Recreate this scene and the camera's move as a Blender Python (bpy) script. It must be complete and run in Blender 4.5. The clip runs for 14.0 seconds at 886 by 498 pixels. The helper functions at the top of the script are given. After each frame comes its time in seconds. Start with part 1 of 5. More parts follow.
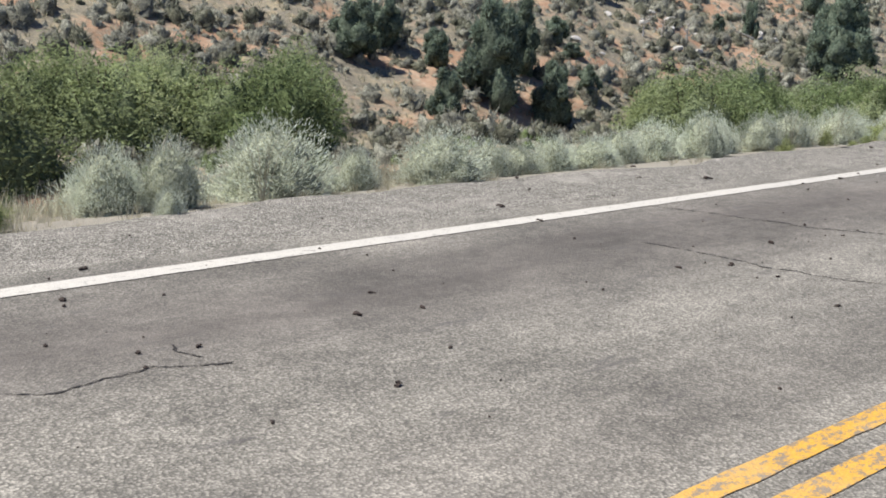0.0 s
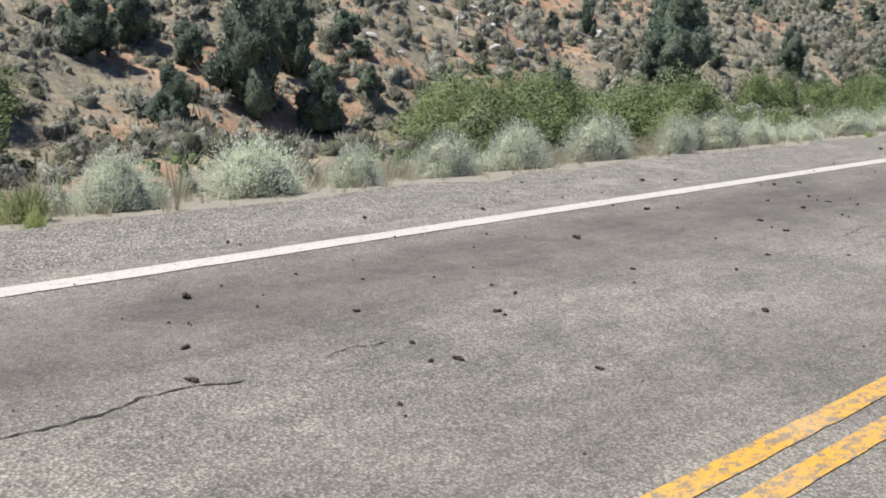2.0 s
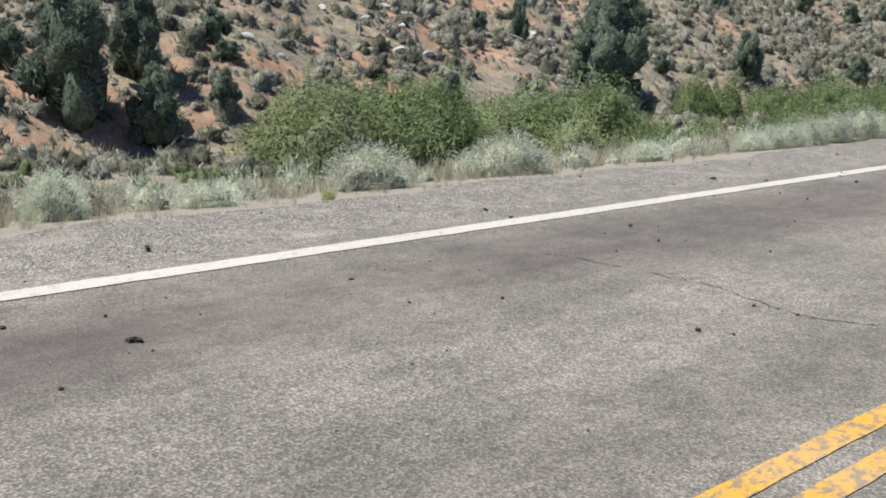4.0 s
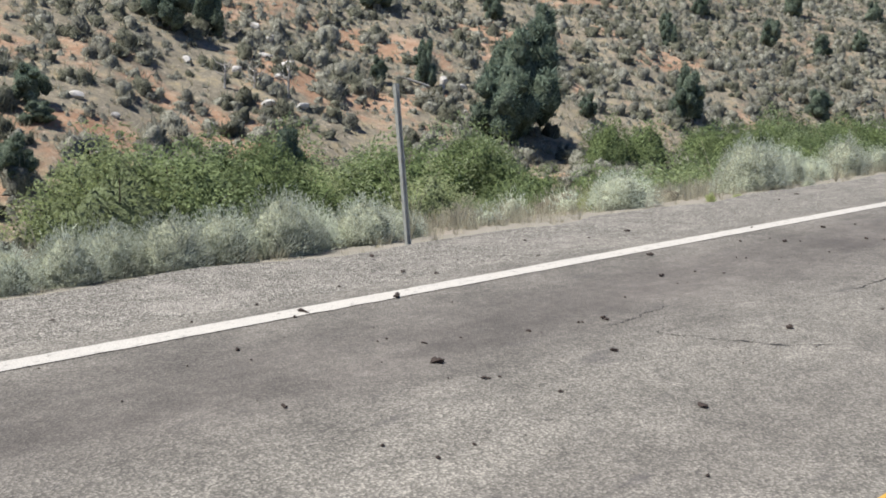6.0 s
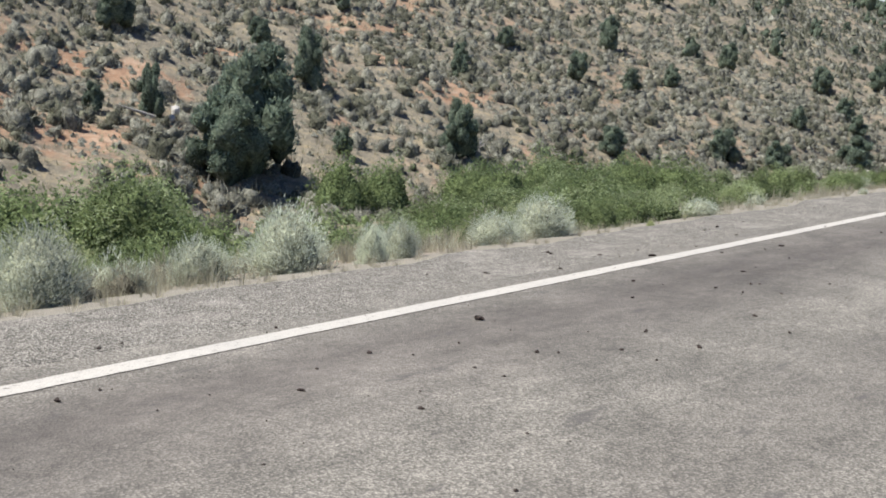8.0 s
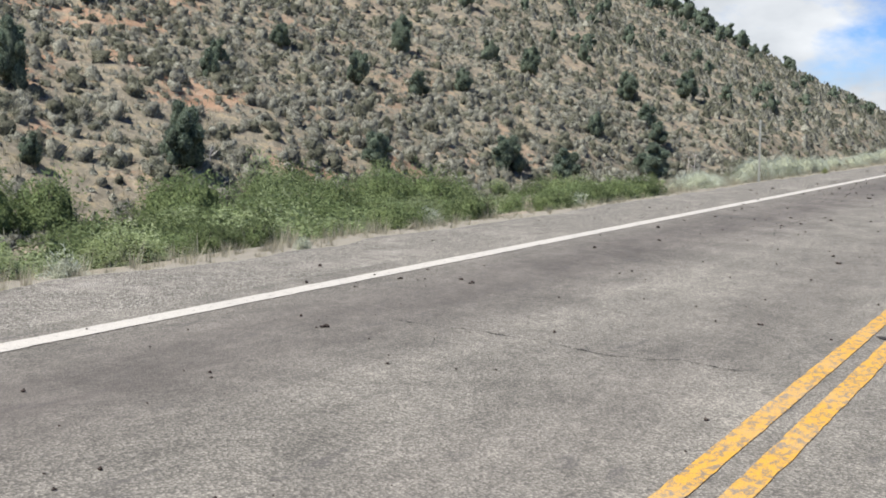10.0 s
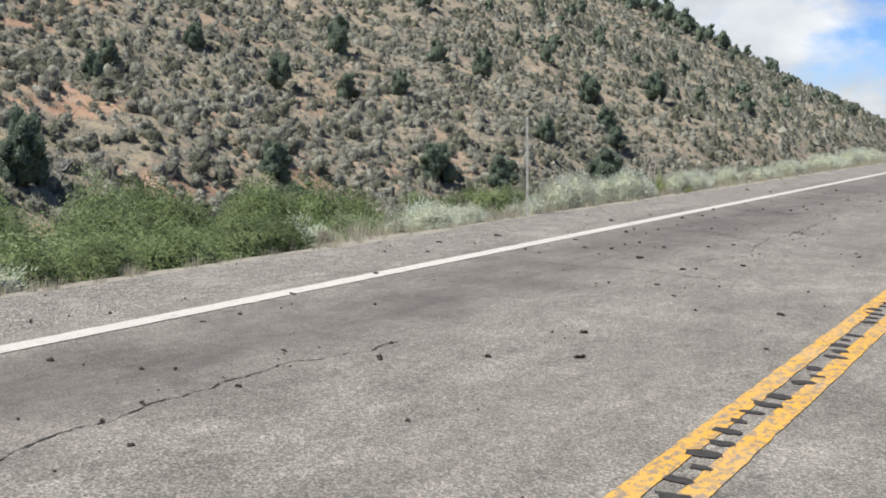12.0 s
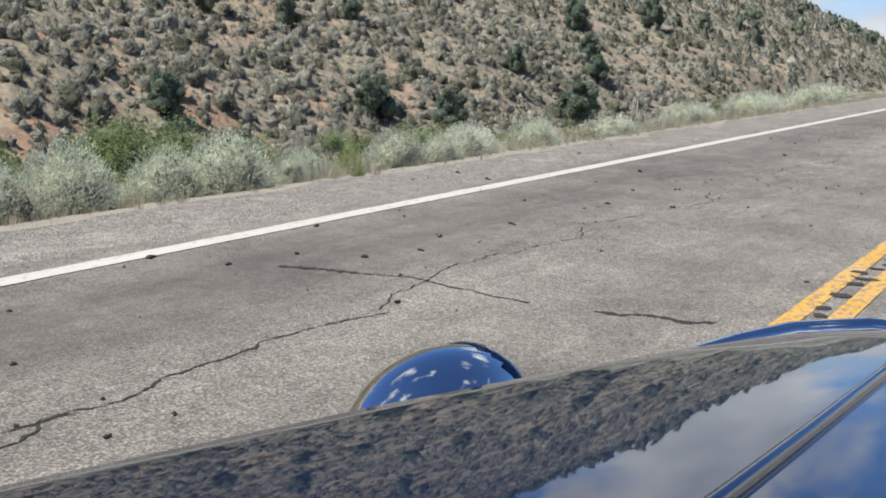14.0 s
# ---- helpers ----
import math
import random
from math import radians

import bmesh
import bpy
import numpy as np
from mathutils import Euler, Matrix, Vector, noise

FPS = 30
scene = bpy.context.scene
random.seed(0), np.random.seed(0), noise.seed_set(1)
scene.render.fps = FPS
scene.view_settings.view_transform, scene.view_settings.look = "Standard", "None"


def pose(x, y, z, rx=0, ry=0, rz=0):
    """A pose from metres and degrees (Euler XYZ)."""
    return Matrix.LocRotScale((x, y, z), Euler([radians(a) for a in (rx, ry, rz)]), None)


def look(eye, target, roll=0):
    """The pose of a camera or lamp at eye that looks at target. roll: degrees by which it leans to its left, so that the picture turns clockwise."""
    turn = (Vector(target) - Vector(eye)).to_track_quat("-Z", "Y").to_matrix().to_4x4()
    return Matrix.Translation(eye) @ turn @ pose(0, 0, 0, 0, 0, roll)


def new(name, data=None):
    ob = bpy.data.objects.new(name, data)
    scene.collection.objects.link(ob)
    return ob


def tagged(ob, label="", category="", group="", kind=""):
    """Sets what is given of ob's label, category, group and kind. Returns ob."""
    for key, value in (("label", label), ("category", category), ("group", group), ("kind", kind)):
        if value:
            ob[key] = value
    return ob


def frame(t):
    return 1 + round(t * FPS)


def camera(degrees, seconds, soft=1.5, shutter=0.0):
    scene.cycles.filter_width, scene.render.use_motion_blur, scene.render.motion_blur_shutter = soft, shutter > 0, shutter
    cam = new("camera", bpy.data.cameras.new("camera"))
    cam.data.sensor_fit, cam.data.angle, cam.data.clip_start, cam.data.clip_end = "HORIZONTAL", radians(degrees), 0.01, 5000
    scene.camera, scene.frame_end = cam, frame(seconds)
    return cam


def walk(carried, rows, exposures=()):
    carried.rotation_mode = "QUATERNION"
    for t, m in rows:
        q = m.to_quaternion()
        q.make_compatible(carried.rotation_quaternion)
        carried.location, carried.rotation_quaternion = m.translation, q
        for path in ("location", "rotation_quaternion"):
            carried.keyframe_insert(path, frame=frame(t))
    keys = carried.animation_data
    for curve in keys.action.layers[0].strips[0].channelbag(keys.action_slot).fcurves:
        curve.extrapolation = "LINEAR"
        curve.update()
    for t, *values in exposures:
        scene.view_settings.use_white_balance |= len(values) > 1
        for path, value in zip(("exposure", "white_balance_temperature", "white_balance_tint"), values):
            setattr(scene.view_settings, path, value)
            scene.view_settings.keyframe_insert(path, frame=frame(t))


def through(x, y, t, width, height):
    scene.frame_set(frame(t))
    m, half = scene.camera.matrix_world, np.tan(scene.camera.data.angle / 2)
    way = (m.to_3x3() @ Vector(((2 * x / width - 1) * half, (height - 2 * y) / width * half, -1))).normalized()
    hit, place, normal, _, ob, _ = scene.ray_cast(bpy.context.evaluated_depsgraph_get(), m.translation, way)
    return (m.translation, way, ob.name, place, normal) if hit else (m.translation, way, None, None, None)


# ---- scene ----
cam = camera(41.39, 14.0, soft=1.8)
# seconds, place, heading, pitch, lean
PATH = [
    (0, 4.813, -1.563, 1.545, 45.20, -12.71, 3.57),
    (0.5, 7.931, -1.593, 1.573, 43.66, -12.82, 3.72),
    (1, 10.964, -1.484, 1.556, 42.29, -12.65, 3.75),
    (1.5, 14.005, -1.523, 1.567, 41.51, -12.50, 3.93),
    (2, 16.941, -1.447, 1.560, 41.21, -12.49, 4.18),
    (2.5, 19.830, -1.512, 1.563, 41.33, -12.58, 4.44),
    (3, 22.639, -1.442, 1.551, 41.55, -12.73, 4.60),
    (3.2, 23.625, -1.391, 1.532, 41.67, -12.74, 4.58),
    (5.5, 36.595, -1.360, 1.522, 42.98, -10.54, 2.54),
    (6, 39.495, -1.274, 1.505, 43.24, -10.01, 1.84),
    (6.5, 42.457, -1.180, 1.509, 42.78, -9.49, 1.53),
    (7, 45.472, -1.127, 1.506, 41.43, -8.93, 1.64),
    (7.5, 48.492, -1.055, 1.498, 39.32, -8.51, 2.09),
    (8, 51.514, -0.983, 1.487, 36.76, -8.20, 2.78),
    (8.5, 54.503, -0.985, 1.485, 34.04, -7.97, 3.37),
    (9, 57.487, -1.008, 1.504, 31.24, -7.73, 4.11),
    (9.2, 58.652, -1.041, 1.481, 30.27, -7.72, 4.01),
    (11.3, 70.173, -1.244, 1.378, 28.91, -6.99, 2.58),
    (11.5, 71.317, -1.260, 1.382, 28.90, -6.90, 2.49),
    (12, 74.179, -1.272, 1.386, 28.93, -7.13, 2.41),
    (12.5, 77.080, -1.286, 1.385, 29.04, -7.75, 2.47),
    (13, 80.013, -1.281, 1.386, 29.29, -8.75, 2.23),
    (13.5, 83.046, -1.249, 1.392, 29.65, -9.85, 2.14),
    (14, 86.037, -1.250, 1.381, 29.79, -10.57, 2.54),
]


def gaze(x, y, z, yaw, pitch, roll):
    a, b = radians(yaw), radians(pitch)
    way = Vector((math.cos(a) * math.cos(b), math.sin(a) * math.cos(b), math.sin(b)))
    return look(Vector((x, y, z)), Vector((x, y, z)) + way, roll)


walk(cam, [(row[0], gaze(*row[1:])) for row in PATH])

# ---- sky, sun, exposure ----
SUN_AZ, SUN_EL = 138.0, 60.0
scene.view_settings.exposure = 1.1
world = bpy.data.worlds.new("sky")
scene.world = world
world.use_nodes = True
wn, wl = world.node_tree.nodes, world.node_tree.links
wn.clear()
sky = wn.new("ShaderNodeTexSky")
sky.sky_type = "NISHITA"
sky.sun_disc = False
sky.sun_elevation = radians(SUN_EL)
sky.sun_rotation = radians(90 - SUN_AZ)
sky.altitude = 1800
sky.air_density = 0.7
sky.dust_density = 0.3
sky.ozone_density = 3.0
coord = wn.new("ShaderNodeTexCoord")
squash = wn.new("ShaderNodeMapping")
squash.inputs["Scale"].default_value = (1.0, 1.0, 2.1)
squash.inputs["Location"].default_value = (1.7, 4.4, 0.6)
cloud = wn.new("ShaderNodeTexNoise")
cloud.inputs["Scale"].default_value = 3.1
cloud.inputs["Detail"].default_value = 9
cloud.inputs["Roughness"].default_value = 0.56
cramp = wn.new("ShaderNodeValToRGB")
cramp.color_ramp.elements[0].position = 0.485
cramp.color_ramp.elements[1].position = 0.565
shade = wn.new("ShaderNodeTexNoise")
shade.inputs["Scale"].default_value = 6.5
shade.inputs["Detail"].default_value = 6
sramp = wn.new("ShaderNodeValToRGB")
sramp.color_ramp.elements[0].position = 0.35
sramp.color_ramp.elements[0].color = (1.5, 1.64, 1.82, 1)
sramp.color_ramp.elements[1].position = 0.68
sramp.color_ramp.elements[1].color = (3.0, 3.1, 3.22, 1)
wmix = wn.new("ShaderNodeMixRGB")
back = wn.new("ShaderNodeBackground")
back.inputs["Strength"].default_value = 0.15
wout = wn.new("ShaderNodeOutputWorld")
wl.new(coord.outputs["Generated"], squash.inputs["Vector"])
wl.new(squash.outputs["Vector"], cloud.inputs["Vector"])
wl.new(squash.outputs["Vector"], shade.inputs["Vector"])
height = wn.new("ShaderNodeSeparateXYZ")
wl.new(coord.outputs["Generated"], height.inputs[0])
thin = wn.new("ShaderNodeMath")
thin.operation = "MULTIPLY_ADD"
thin.inputs[1].default_value = -1.15
thin.inputs[2].default_value = 0.19
wl.new(height.outputs["Z"], thin.inputs[0])
floor_cover = wn.new("ShaderNodeMath")
floor_cover.operation = "MAXIMUM"
floor_cover.inputs[1].default_value = -0.115
wl.new(thin.outputs[0], floor_cover.inputs[0])
cover = wn.new("ShaderNodeMath")
cover.operation = "ADD"
wl.new(cloud.outputs["Fac"], cover.inputs[0])
wl.new(floor_cover.outputs[0], cover.inputs[1])
wl.new(cover.outputs[0], cramp.inputs["Fac"])
wl.new(shade.outputs["Fac"], sramp.inputs["Fac"])
wl.new(cramp.outputs["Color"], wmix.inputs["Fac"])
deep = wn.new("ShaderNodeMixRGB")
deep.blend_type = "MULTIPLY"
deep.inputs["Fac"].default_value = 1.0
deep.inputs["Color2"].default_value = (0.27, 0.345, 0.45, 1)
wl.new(sky.outputs["Color"], deep.inputs["Color1"])
wl.new(deep.outputs["Color"], wmix.inputs["Color1"])
wl.new(sramp.outputs["Color"], wmix.inputs["Color2"])
wl.new(wmix.outputs["Color"], back.inputs["Color"])
wl.new(back.outputs["Background"], wout.inputs["Surface"])
lamp = bpy.data.lights.new("sun", "SUN")
lamp.energy = 3.3
lamp.angle = radians(0.9)
lamp.color = (1.0, 0.985, 0.945)
sun = new("sun", lamp)
sd = Vector((math.cos(radians(SUN_AZ)) * math.cos(radians(SUN_EL)), math.sin(radians(SUN_AZ)) * math.cos(radians(SUN_EL)), math.sin(radians(SUN_EL))))
sun.matrix_world = look(sd * 300, Vector((0, 0, 0)))


# ---- materials ----
class Mat:
    """A principled material with a few chained helpers."""

    def __init__(self, name, rough=0.9, spec=0.3):
        self.m = bpy.data.materials.new(name)
        self.m.use_nodes = True
        self.n, self.l = self.m.node_tree.nodes, self.m.node_tree.links
        self.p = self.n["Principled BSDF"]
        self.p.inputs["Roughness"].default_value = rough
        self.p.inputs["Specular IOR Level"].default_value = spec
        self.pos = self.n.new("ShaderNodeNewGeometry").outputs["Position"]

    def noise(self, scale, detail=4, rough=0.6, stretch=None):
        v = self.pos
        if stretch:
            mp = self.n.new("ShaderNodeMapping")
            mp.inputs["Scale"].default_value = stretch
            self.l.new(v, mp.inputs["Vector"])
            v = mp.outputs["Vector"]
        t = self.n.new("ShaderNodeTexNoise")
        t.inputs["Scale"].default_value, t.inputs["Detail"].default_value, t.inputs["Roughness"].default_value = scale, detail, rough
        self.l.new(v, t.inputs["Vector"])
        return t.outputs["Fac"]

    def cells(self, scale, what="Color"):
        t = self.n.new("ShaderNodeTexVoronoi")
        t.inputs["Scale"].default_value = scale
        self.l.new(self.pos, t.inputs["Vector"])
        return t.outputs[what]

    def ramp(self, fac, *stops):
        r = self.n.new("ShaderNodeValToRGB")
        e = r.color_ramp.elements
        while len(e) < len(stops):
            e.new(0.5)
        for k, (at, c) in enumerate(stops):
            e[k].position = at
            e[k].color = (*c, 1) if isinstance(c, tuple) else (c, c, c, 1)
        self.l.new(fac, r.inputs["Fac"])
        return r.outputs["Color"]

    def mix(self, fac, a, b, mode="MIX"):
        x = self.n.new("ShaderNodeMixRGB")
        x.blend_type = mode
        for sock, v in ((x.inputs["Fac"], fac), (x.inputs["Color1"], a), (x.inputs["Color2"], b)):
            if isinstance(v, (int, float)):
                sock.default_value = v if sock.type == "VALUE" else (v, v, v, 1)
            elif isinstance(v, tuple):
                sock.default_value = (*v, 1)
            else:
                self.l.new(v, sock)
        return x.outputs["Color"]

    def axis(self, which):
        s = self.n.new("ShaderNodeSeparateXYZ")
        self.l.new(self.pos, s.inputs[0])
        return s.outputs[which]

    def math(self, op, a, b=0.0):
        x = self.n.new("ShaderNodeMath")
        x.operation = op
        for sock, v in zip(x.inputs, (a, b)):
            if isinstance(v, (int, float)):
                sock.default_value = v
            else:
                self.l.new(v, sock)
        return x.outputs[0]

    def color(self, c):
        if isinstance(c, tuple):
            self.p.inputs["Base Color"].default_value = (*c, 1)
        else:
            self.l.new(c, self.p.inputs["Base Color"])
        return self

    def bump(self, fac, dist, strength=1.0):
        b = self.n.new("ShaderNodeBump")
        b.inputs["Distance"].default_value, b.inputs["Strength"].default_value = dist, strength
        self.l.new(fac, b.inputs["Height"])
        self.l.new(b.outputs["Normal"], self.p.inputs["Normal"])
        return self

    def random(self, island=True):
        if island:
            return self.n.new("ShaderNodeNewGeometry").outputs["Random Per Island"]
        return self.n.new("ShaderNodeObjectInfo").outputs["Random"]


def foliage(name, dark, light, tip=None, through=0.25, vary=(0.72, 1.16), patch=(0.85, 1.12), brown=None):
    k = Mat(name, 0.75, 0.2)
    c = k.ramp(k.random(), (0.0, dark), (1.0, light))
    if tip:
        c = k.mix(k.ramp(k.random(False), (0.55, 0.0), (0.95, 1.0)), c, tip)
    if brown:
        c = k.mix(k.ramp(k.noise(0.8, 3, 0.6), (0.50, 0.0), (0.66, 0.8)), c, brown)
    c = k.mix(1.0, c, k.ramp(k.random(False), (0.0, vary[0]), (1.0, vary[1])), "MULTIPLY")
    c = k.mix(1.0, c, k.ramp(k.noise(0.35, 3), (0.3, 0.80), (0.7, 1.15)), "MULTIPLY")
    c = k.mix(1.0, c, k.ramp(k.noise(1.05, 2), (0.30, patch[0]), (0.70, patch[1])), "MULTIPLY")
    k.color(c)
    k.p.inputs["Subsurface Weight"].default_value = 0.0
    t = k.n.new("ShaderNodeBsdfTranslucent")
    k.l.new(c, t.inputs["Color"])
    s = k.n.new("ShaderNodeMixShader")
    s.inputs["Fac"].default_value = through
    k.l.new(k.p.outputs["BSDF"], s.inputs[1])
    k.l.new(t.outputs["BSDF"], s.inputs[2])
    k.l.new(s.outputs["Shader"], k.n["Material Output"].inputs["Surface"])
    return k.m


def shaded_inside(name, dark, light, grain, depth):
    """The inside of a bush, leaf colour darkened to stand for inner shade: mottled leaf by leaf, with a tone of its own
    for each bush.
    """
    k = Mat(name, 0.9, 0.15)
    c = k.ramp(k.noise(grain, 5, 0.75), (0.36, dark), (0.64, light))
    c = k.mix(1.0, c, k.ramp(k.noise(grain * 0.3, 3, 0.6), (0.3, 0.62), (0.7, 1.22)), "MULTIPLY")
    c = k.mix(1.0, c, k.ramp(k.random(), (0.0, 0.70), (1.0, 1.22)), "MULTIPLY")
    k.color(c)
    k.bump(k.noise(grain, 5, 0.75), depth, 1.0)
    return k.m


def asphalt_material():
    k = Mat("worn_chip_seal_asphalt", 0.88, 0.35)
    stone = k.cells(95.0)
    bw = k.n.new("ShaderNodeRGBToBW")
    k.l.new(stone, bw.inputs[0])
    chips = k.ramp(bw.outputs[0], (0.14, (0.164, 0.148, 0.124)), (0.5, (0.250, 0.227, 0.190)), (0.86, (0.410, 0.372, 0.312)))
    gaps = k.ramp(k.cells(95.0, "Distance"), (0.35, 1.0), (0.8, 0.6))
    c = k.mix(1.0, chips, gaps, "MULTIPLY")
    # darker, smoother wheel tracks
    y = k.axis("Y")
    wob = k.math("MULTIPLY", k.noise(0.35, 3), 0.5)
    yy = k.math("ADD", y, wob)
    lane = k.math("ABSOLUTE", k.math("SUBTRACT", yy, 3.12))
    lane2 = k.math("ABSOLUTE", k.math("SUBTRACT", yy, 1.05))
    track = k.ramp(lane, (0.2, 1.0), (1.0, 0.0))
    track2 = k.ramp(lane2, (0.1, 0.35), (0.6, 0.0))
    both = k.math("MAXIMUM", track, track2)
    streak = k.noise(1.1, 6, 0.7, (0.35, 1.6, 1.0))
    amount = k.math("MULTIPLY", both, k.ramp(streak, (0.25, 0.45), (0.7, 1.0)))
    c = k.mix(k.math("MULTIPLY", amount, 0.92), c, (0.122, 0.105, 0.091))
    blot = k.mix(1.0, k.ramp(k.noise(0.9, 6, 0.68), (0.3, 0.66), (0.7, 1.18)), k.ramp(k.noise(0.22, 4, 0.6), (0.3, 0.82), (0.7, 1.10)), "MULTIPLY")
    fine = k.ramp(k.noise(9.0, 5, 0.7), (0.25, 0.78), (0.75, 1.18))
    c = k.mix(1.0, k.mix(1.0, c, blot, "MULTIPLY"), fine, "MULTIPLY")
    drag = k.ramp(k.noise(2.6, 7, 0.78, (0.45, 1.5, 1.0)), (0.32, 0.76), (0.62, 1.10))
    c = k.mix(1.0, c, drag, "MULTIPLY")
    fleck = k.ramp(k.noise(3.2, 7, 0.72, (0.42, 1.5, 1.0)), (0.590, 0.0), (0.67, 0.7))
    c = k.mix(fleck, c, (0.095, 0.085, 0.078))
    k.color(c)
    k.bump(k.cells(95.0, "Distance"), 0.005, 0.6)
    return k.m


def gravel_material():
    k = Mat("grey_gravel_shoulder", 0.95, 0.2)
    bw = k.n.new("ShaderNodeRGBToBW")
    k.l.new(k.cells(70.0), bw.inputs[0])
    chips = k.ramp(bw.outputs[0], (0.12, (0.165, 0.150, 0.128)), (0.5, (0.278, 0.254, 0.217)), (0.88, (0.46, 0.422, 0.362)))
    gaps = k.ramp(k.cells(70.0, "Distance"), (0.3, 1.0), (0.8, 0.4))
    c = k.mix(1.0, chips, gaps, "MULTIPLY")
    sand = k.ramp(k.noise(1.3, 6, 0.65), (0.52, 0.0), (0.70, 0.55))
    c = k.mix(sand, c, (0.37, 0.335, 0.29))
    c = k.mix(1.0, c, k.ramp(k.noise(7.0, 4), (0.25, 0.75), (0.75, 1.2)), "MULTIPLY")
    k.color(c)
    k.bump(k.cells(70.0, "Distance"), 0.012, 0.9)
    return k.m


def soil_material():
    k = Mat("dry_reddish_soil", 0.95, 0.15)
    # grey litter and straw between the brush, with open patches of orange and pinkish earth
    base = k.ramp(k.noise(0.9, 7, 0.72), (0.34, (0.155, 0.135, 0.10)), (0.50, (0.235, 0.205, 0.153)), (0.64, (0.35, 0.285, 0.18)), (0.74, (0.44, 0.35, 0.19)))
    earth = k.ramp(k.noise(0.45, 6, 0.68), (0.34, (0.31, 0.175, 0.105)), (0.52, (0.40, 0.245, 0.155)), (0.68, (0.47, 0.33, 0.235)))
    open_earth = k.ramp(k.noise(0.105, 6, 0.66), (0.505, 0.0), (0.575, 0.88))
    thinner = k.ramp(k.math("MULTIPLY", k.axis("X"), 0.004), (0.52, 1.0), (0.74, 0.18))
    c = k.mix(k.math("MULTIPLY", open_earth, thinner), base, earth)
    c = k.mix(k.ramp(k.noise(2.4, 7, 0.75), (0.55, 0.0), (0.63, 0.65)), c, (0.46, 0.39, 0.30))
    c = k.mix(k.ramp(k.noise(3.7, 6, 0.75), (0.56, 0.0), (0.64, 0.55)), c, (0.125, 0.115, 0.085))
    c = k.mix(1.0, c, k.ramp(k.noise(14.0, 5, 0.7), (0.2, 0.65), (0.8, 1.3)), "MULTIPLY")
    edge = k.math("SUBTRACT", 1.0, k.math("MULTIPLY", k.math("SUBTRACT", k.math("ADD", k.axis("Y"), k.math("MULTIPLY", k.noise(0.5, 4), 4.0)), 8.0), 0.25))
    clamp = k.n.new("ShaderNodeClamp")
    k.l.new(edge, clamp.inputs[0])
    dirt = k.mix(k.noise(3.0, 6, 0.7), (0.22, 0.195, 0.155), (0.38, 0.345, 0.285))
    c = k.mix(clamp.outputs[0], c, dirt)
    k.color(c)
    k.bump(k.noise(5.0, 8, 0.7), 0.12, 0.7)
    return k.m


def paint_material(name, colour, worn):
    k = Mat(name, 0.75, 0.35)
    grain = k.ramp(k.noise(60.0, 3, 0.7), (0.3, 0.82), (0.7, 1.04))
    c = k.mix(1.0, colour, grain, "MULTIPLY")
    chip = k.ramp(k.noise(21.0, 9, 0.8, (0.6, 1.0, 1.0)), (0.62 - worn, 0.0), (0.68 - worn, 0.85))
    c = k.mix(chip, c, (0.175, 0.155, 0.132))
    c = k.mix(k.ramp(k.noise(1.5, 4), (0.45, 0.0), (0.75, 0.35)), c, (0.36, 0.34, 0.31))
    k.color(c)
    k.bump(k.cells(85.0, "Distance"), 0.004, 0.6)
    return k.m


def plain(name, colour, rough=0.8, metal=0.0, scale=8.0, spread=0.25, spec=0.3, bump=0.0):
    k = Mat(name, rough, spec)
    k.p.inputs["Metallic"].default_value = metal
    k.color(k.mix(1.0, colour, k.ramp(k.noise(scale, 6, 0.65), (0.25, 1.0 - spread), (0.75, 1.0 + spread)), "MULTIPLY"))
    if bump:
        k.bump(k.noise(scale * 2, 6, 0.7), bump, 0.8)
    return k.m


ASPHALT = asphalt_material()
GRAVEL = gravel_material()
SOIL = soil_material()
WHITE = paint_material("worn_white_road_paint", (0.53, 0.49, 0.43), 0.06)
YELLOW = paint_material("worn_yellow_road_paint", (0.62, 0.335, 0.05), 0.125)
CRACK = plain("dark_open_crack", (0.035, 0.031, 0.028), 0.95, scale=20)
CLOD = plain("dark_dried_clod", (0.045, 0.032, 0.026), 0.85, scale=60, spread=0.5)
BARK = plain("grey_brown_bark", (0.13, 0.105, 0.085), 0.95, scale=14, spread=0.45, bump=0.02)
POSTM = plain("weathered_galvanised_steel", (0.36, 0.36, 0.32), 0.65, 0.15, scale=18, spread=0.3)
ROCK = plain("pale_limestone", (0.50, 0.47, 0.43), 0.9, scale=2.4, spread=0.35, bump=0.05)
DEADWOOD = plain("bleached_dead_wood", (0.42, 0.39, 0.35), 0.9, scale=9, spread=0.35, bump=0.02)
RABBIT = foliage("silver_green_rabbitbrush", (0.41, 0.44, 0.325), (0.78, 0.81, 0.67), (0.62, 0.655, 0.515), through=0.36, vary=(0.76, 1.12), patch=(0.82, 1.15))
# rabbitbrush inside: shade between the shoots painted as a darker leaf colour
RABBIT_SHADE = shaded_inside("silver_green_rabbitbrush_inner_shade", (0.25, 0.26, 0.17), (0.58, 0.60, 0.44), 34.0, 0.04)
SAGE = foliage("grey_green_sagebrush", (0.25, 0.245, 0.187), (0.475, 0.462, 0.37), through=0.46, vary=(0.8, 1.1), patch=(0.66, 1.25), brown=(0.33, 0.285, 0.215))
# sagebrush inside, darkened below the leaf colour to imitate shade
SAGE_SHADE = shaded_inside("grey_green_sagebrush_inner_shade", (0.12, 0.117, 0.09), (0.385, 0.375, 0.30), 9.0, 0.10)
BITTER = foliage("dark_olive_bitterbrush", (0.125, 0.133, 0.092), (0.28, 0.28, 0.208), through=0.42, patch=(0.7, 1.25))
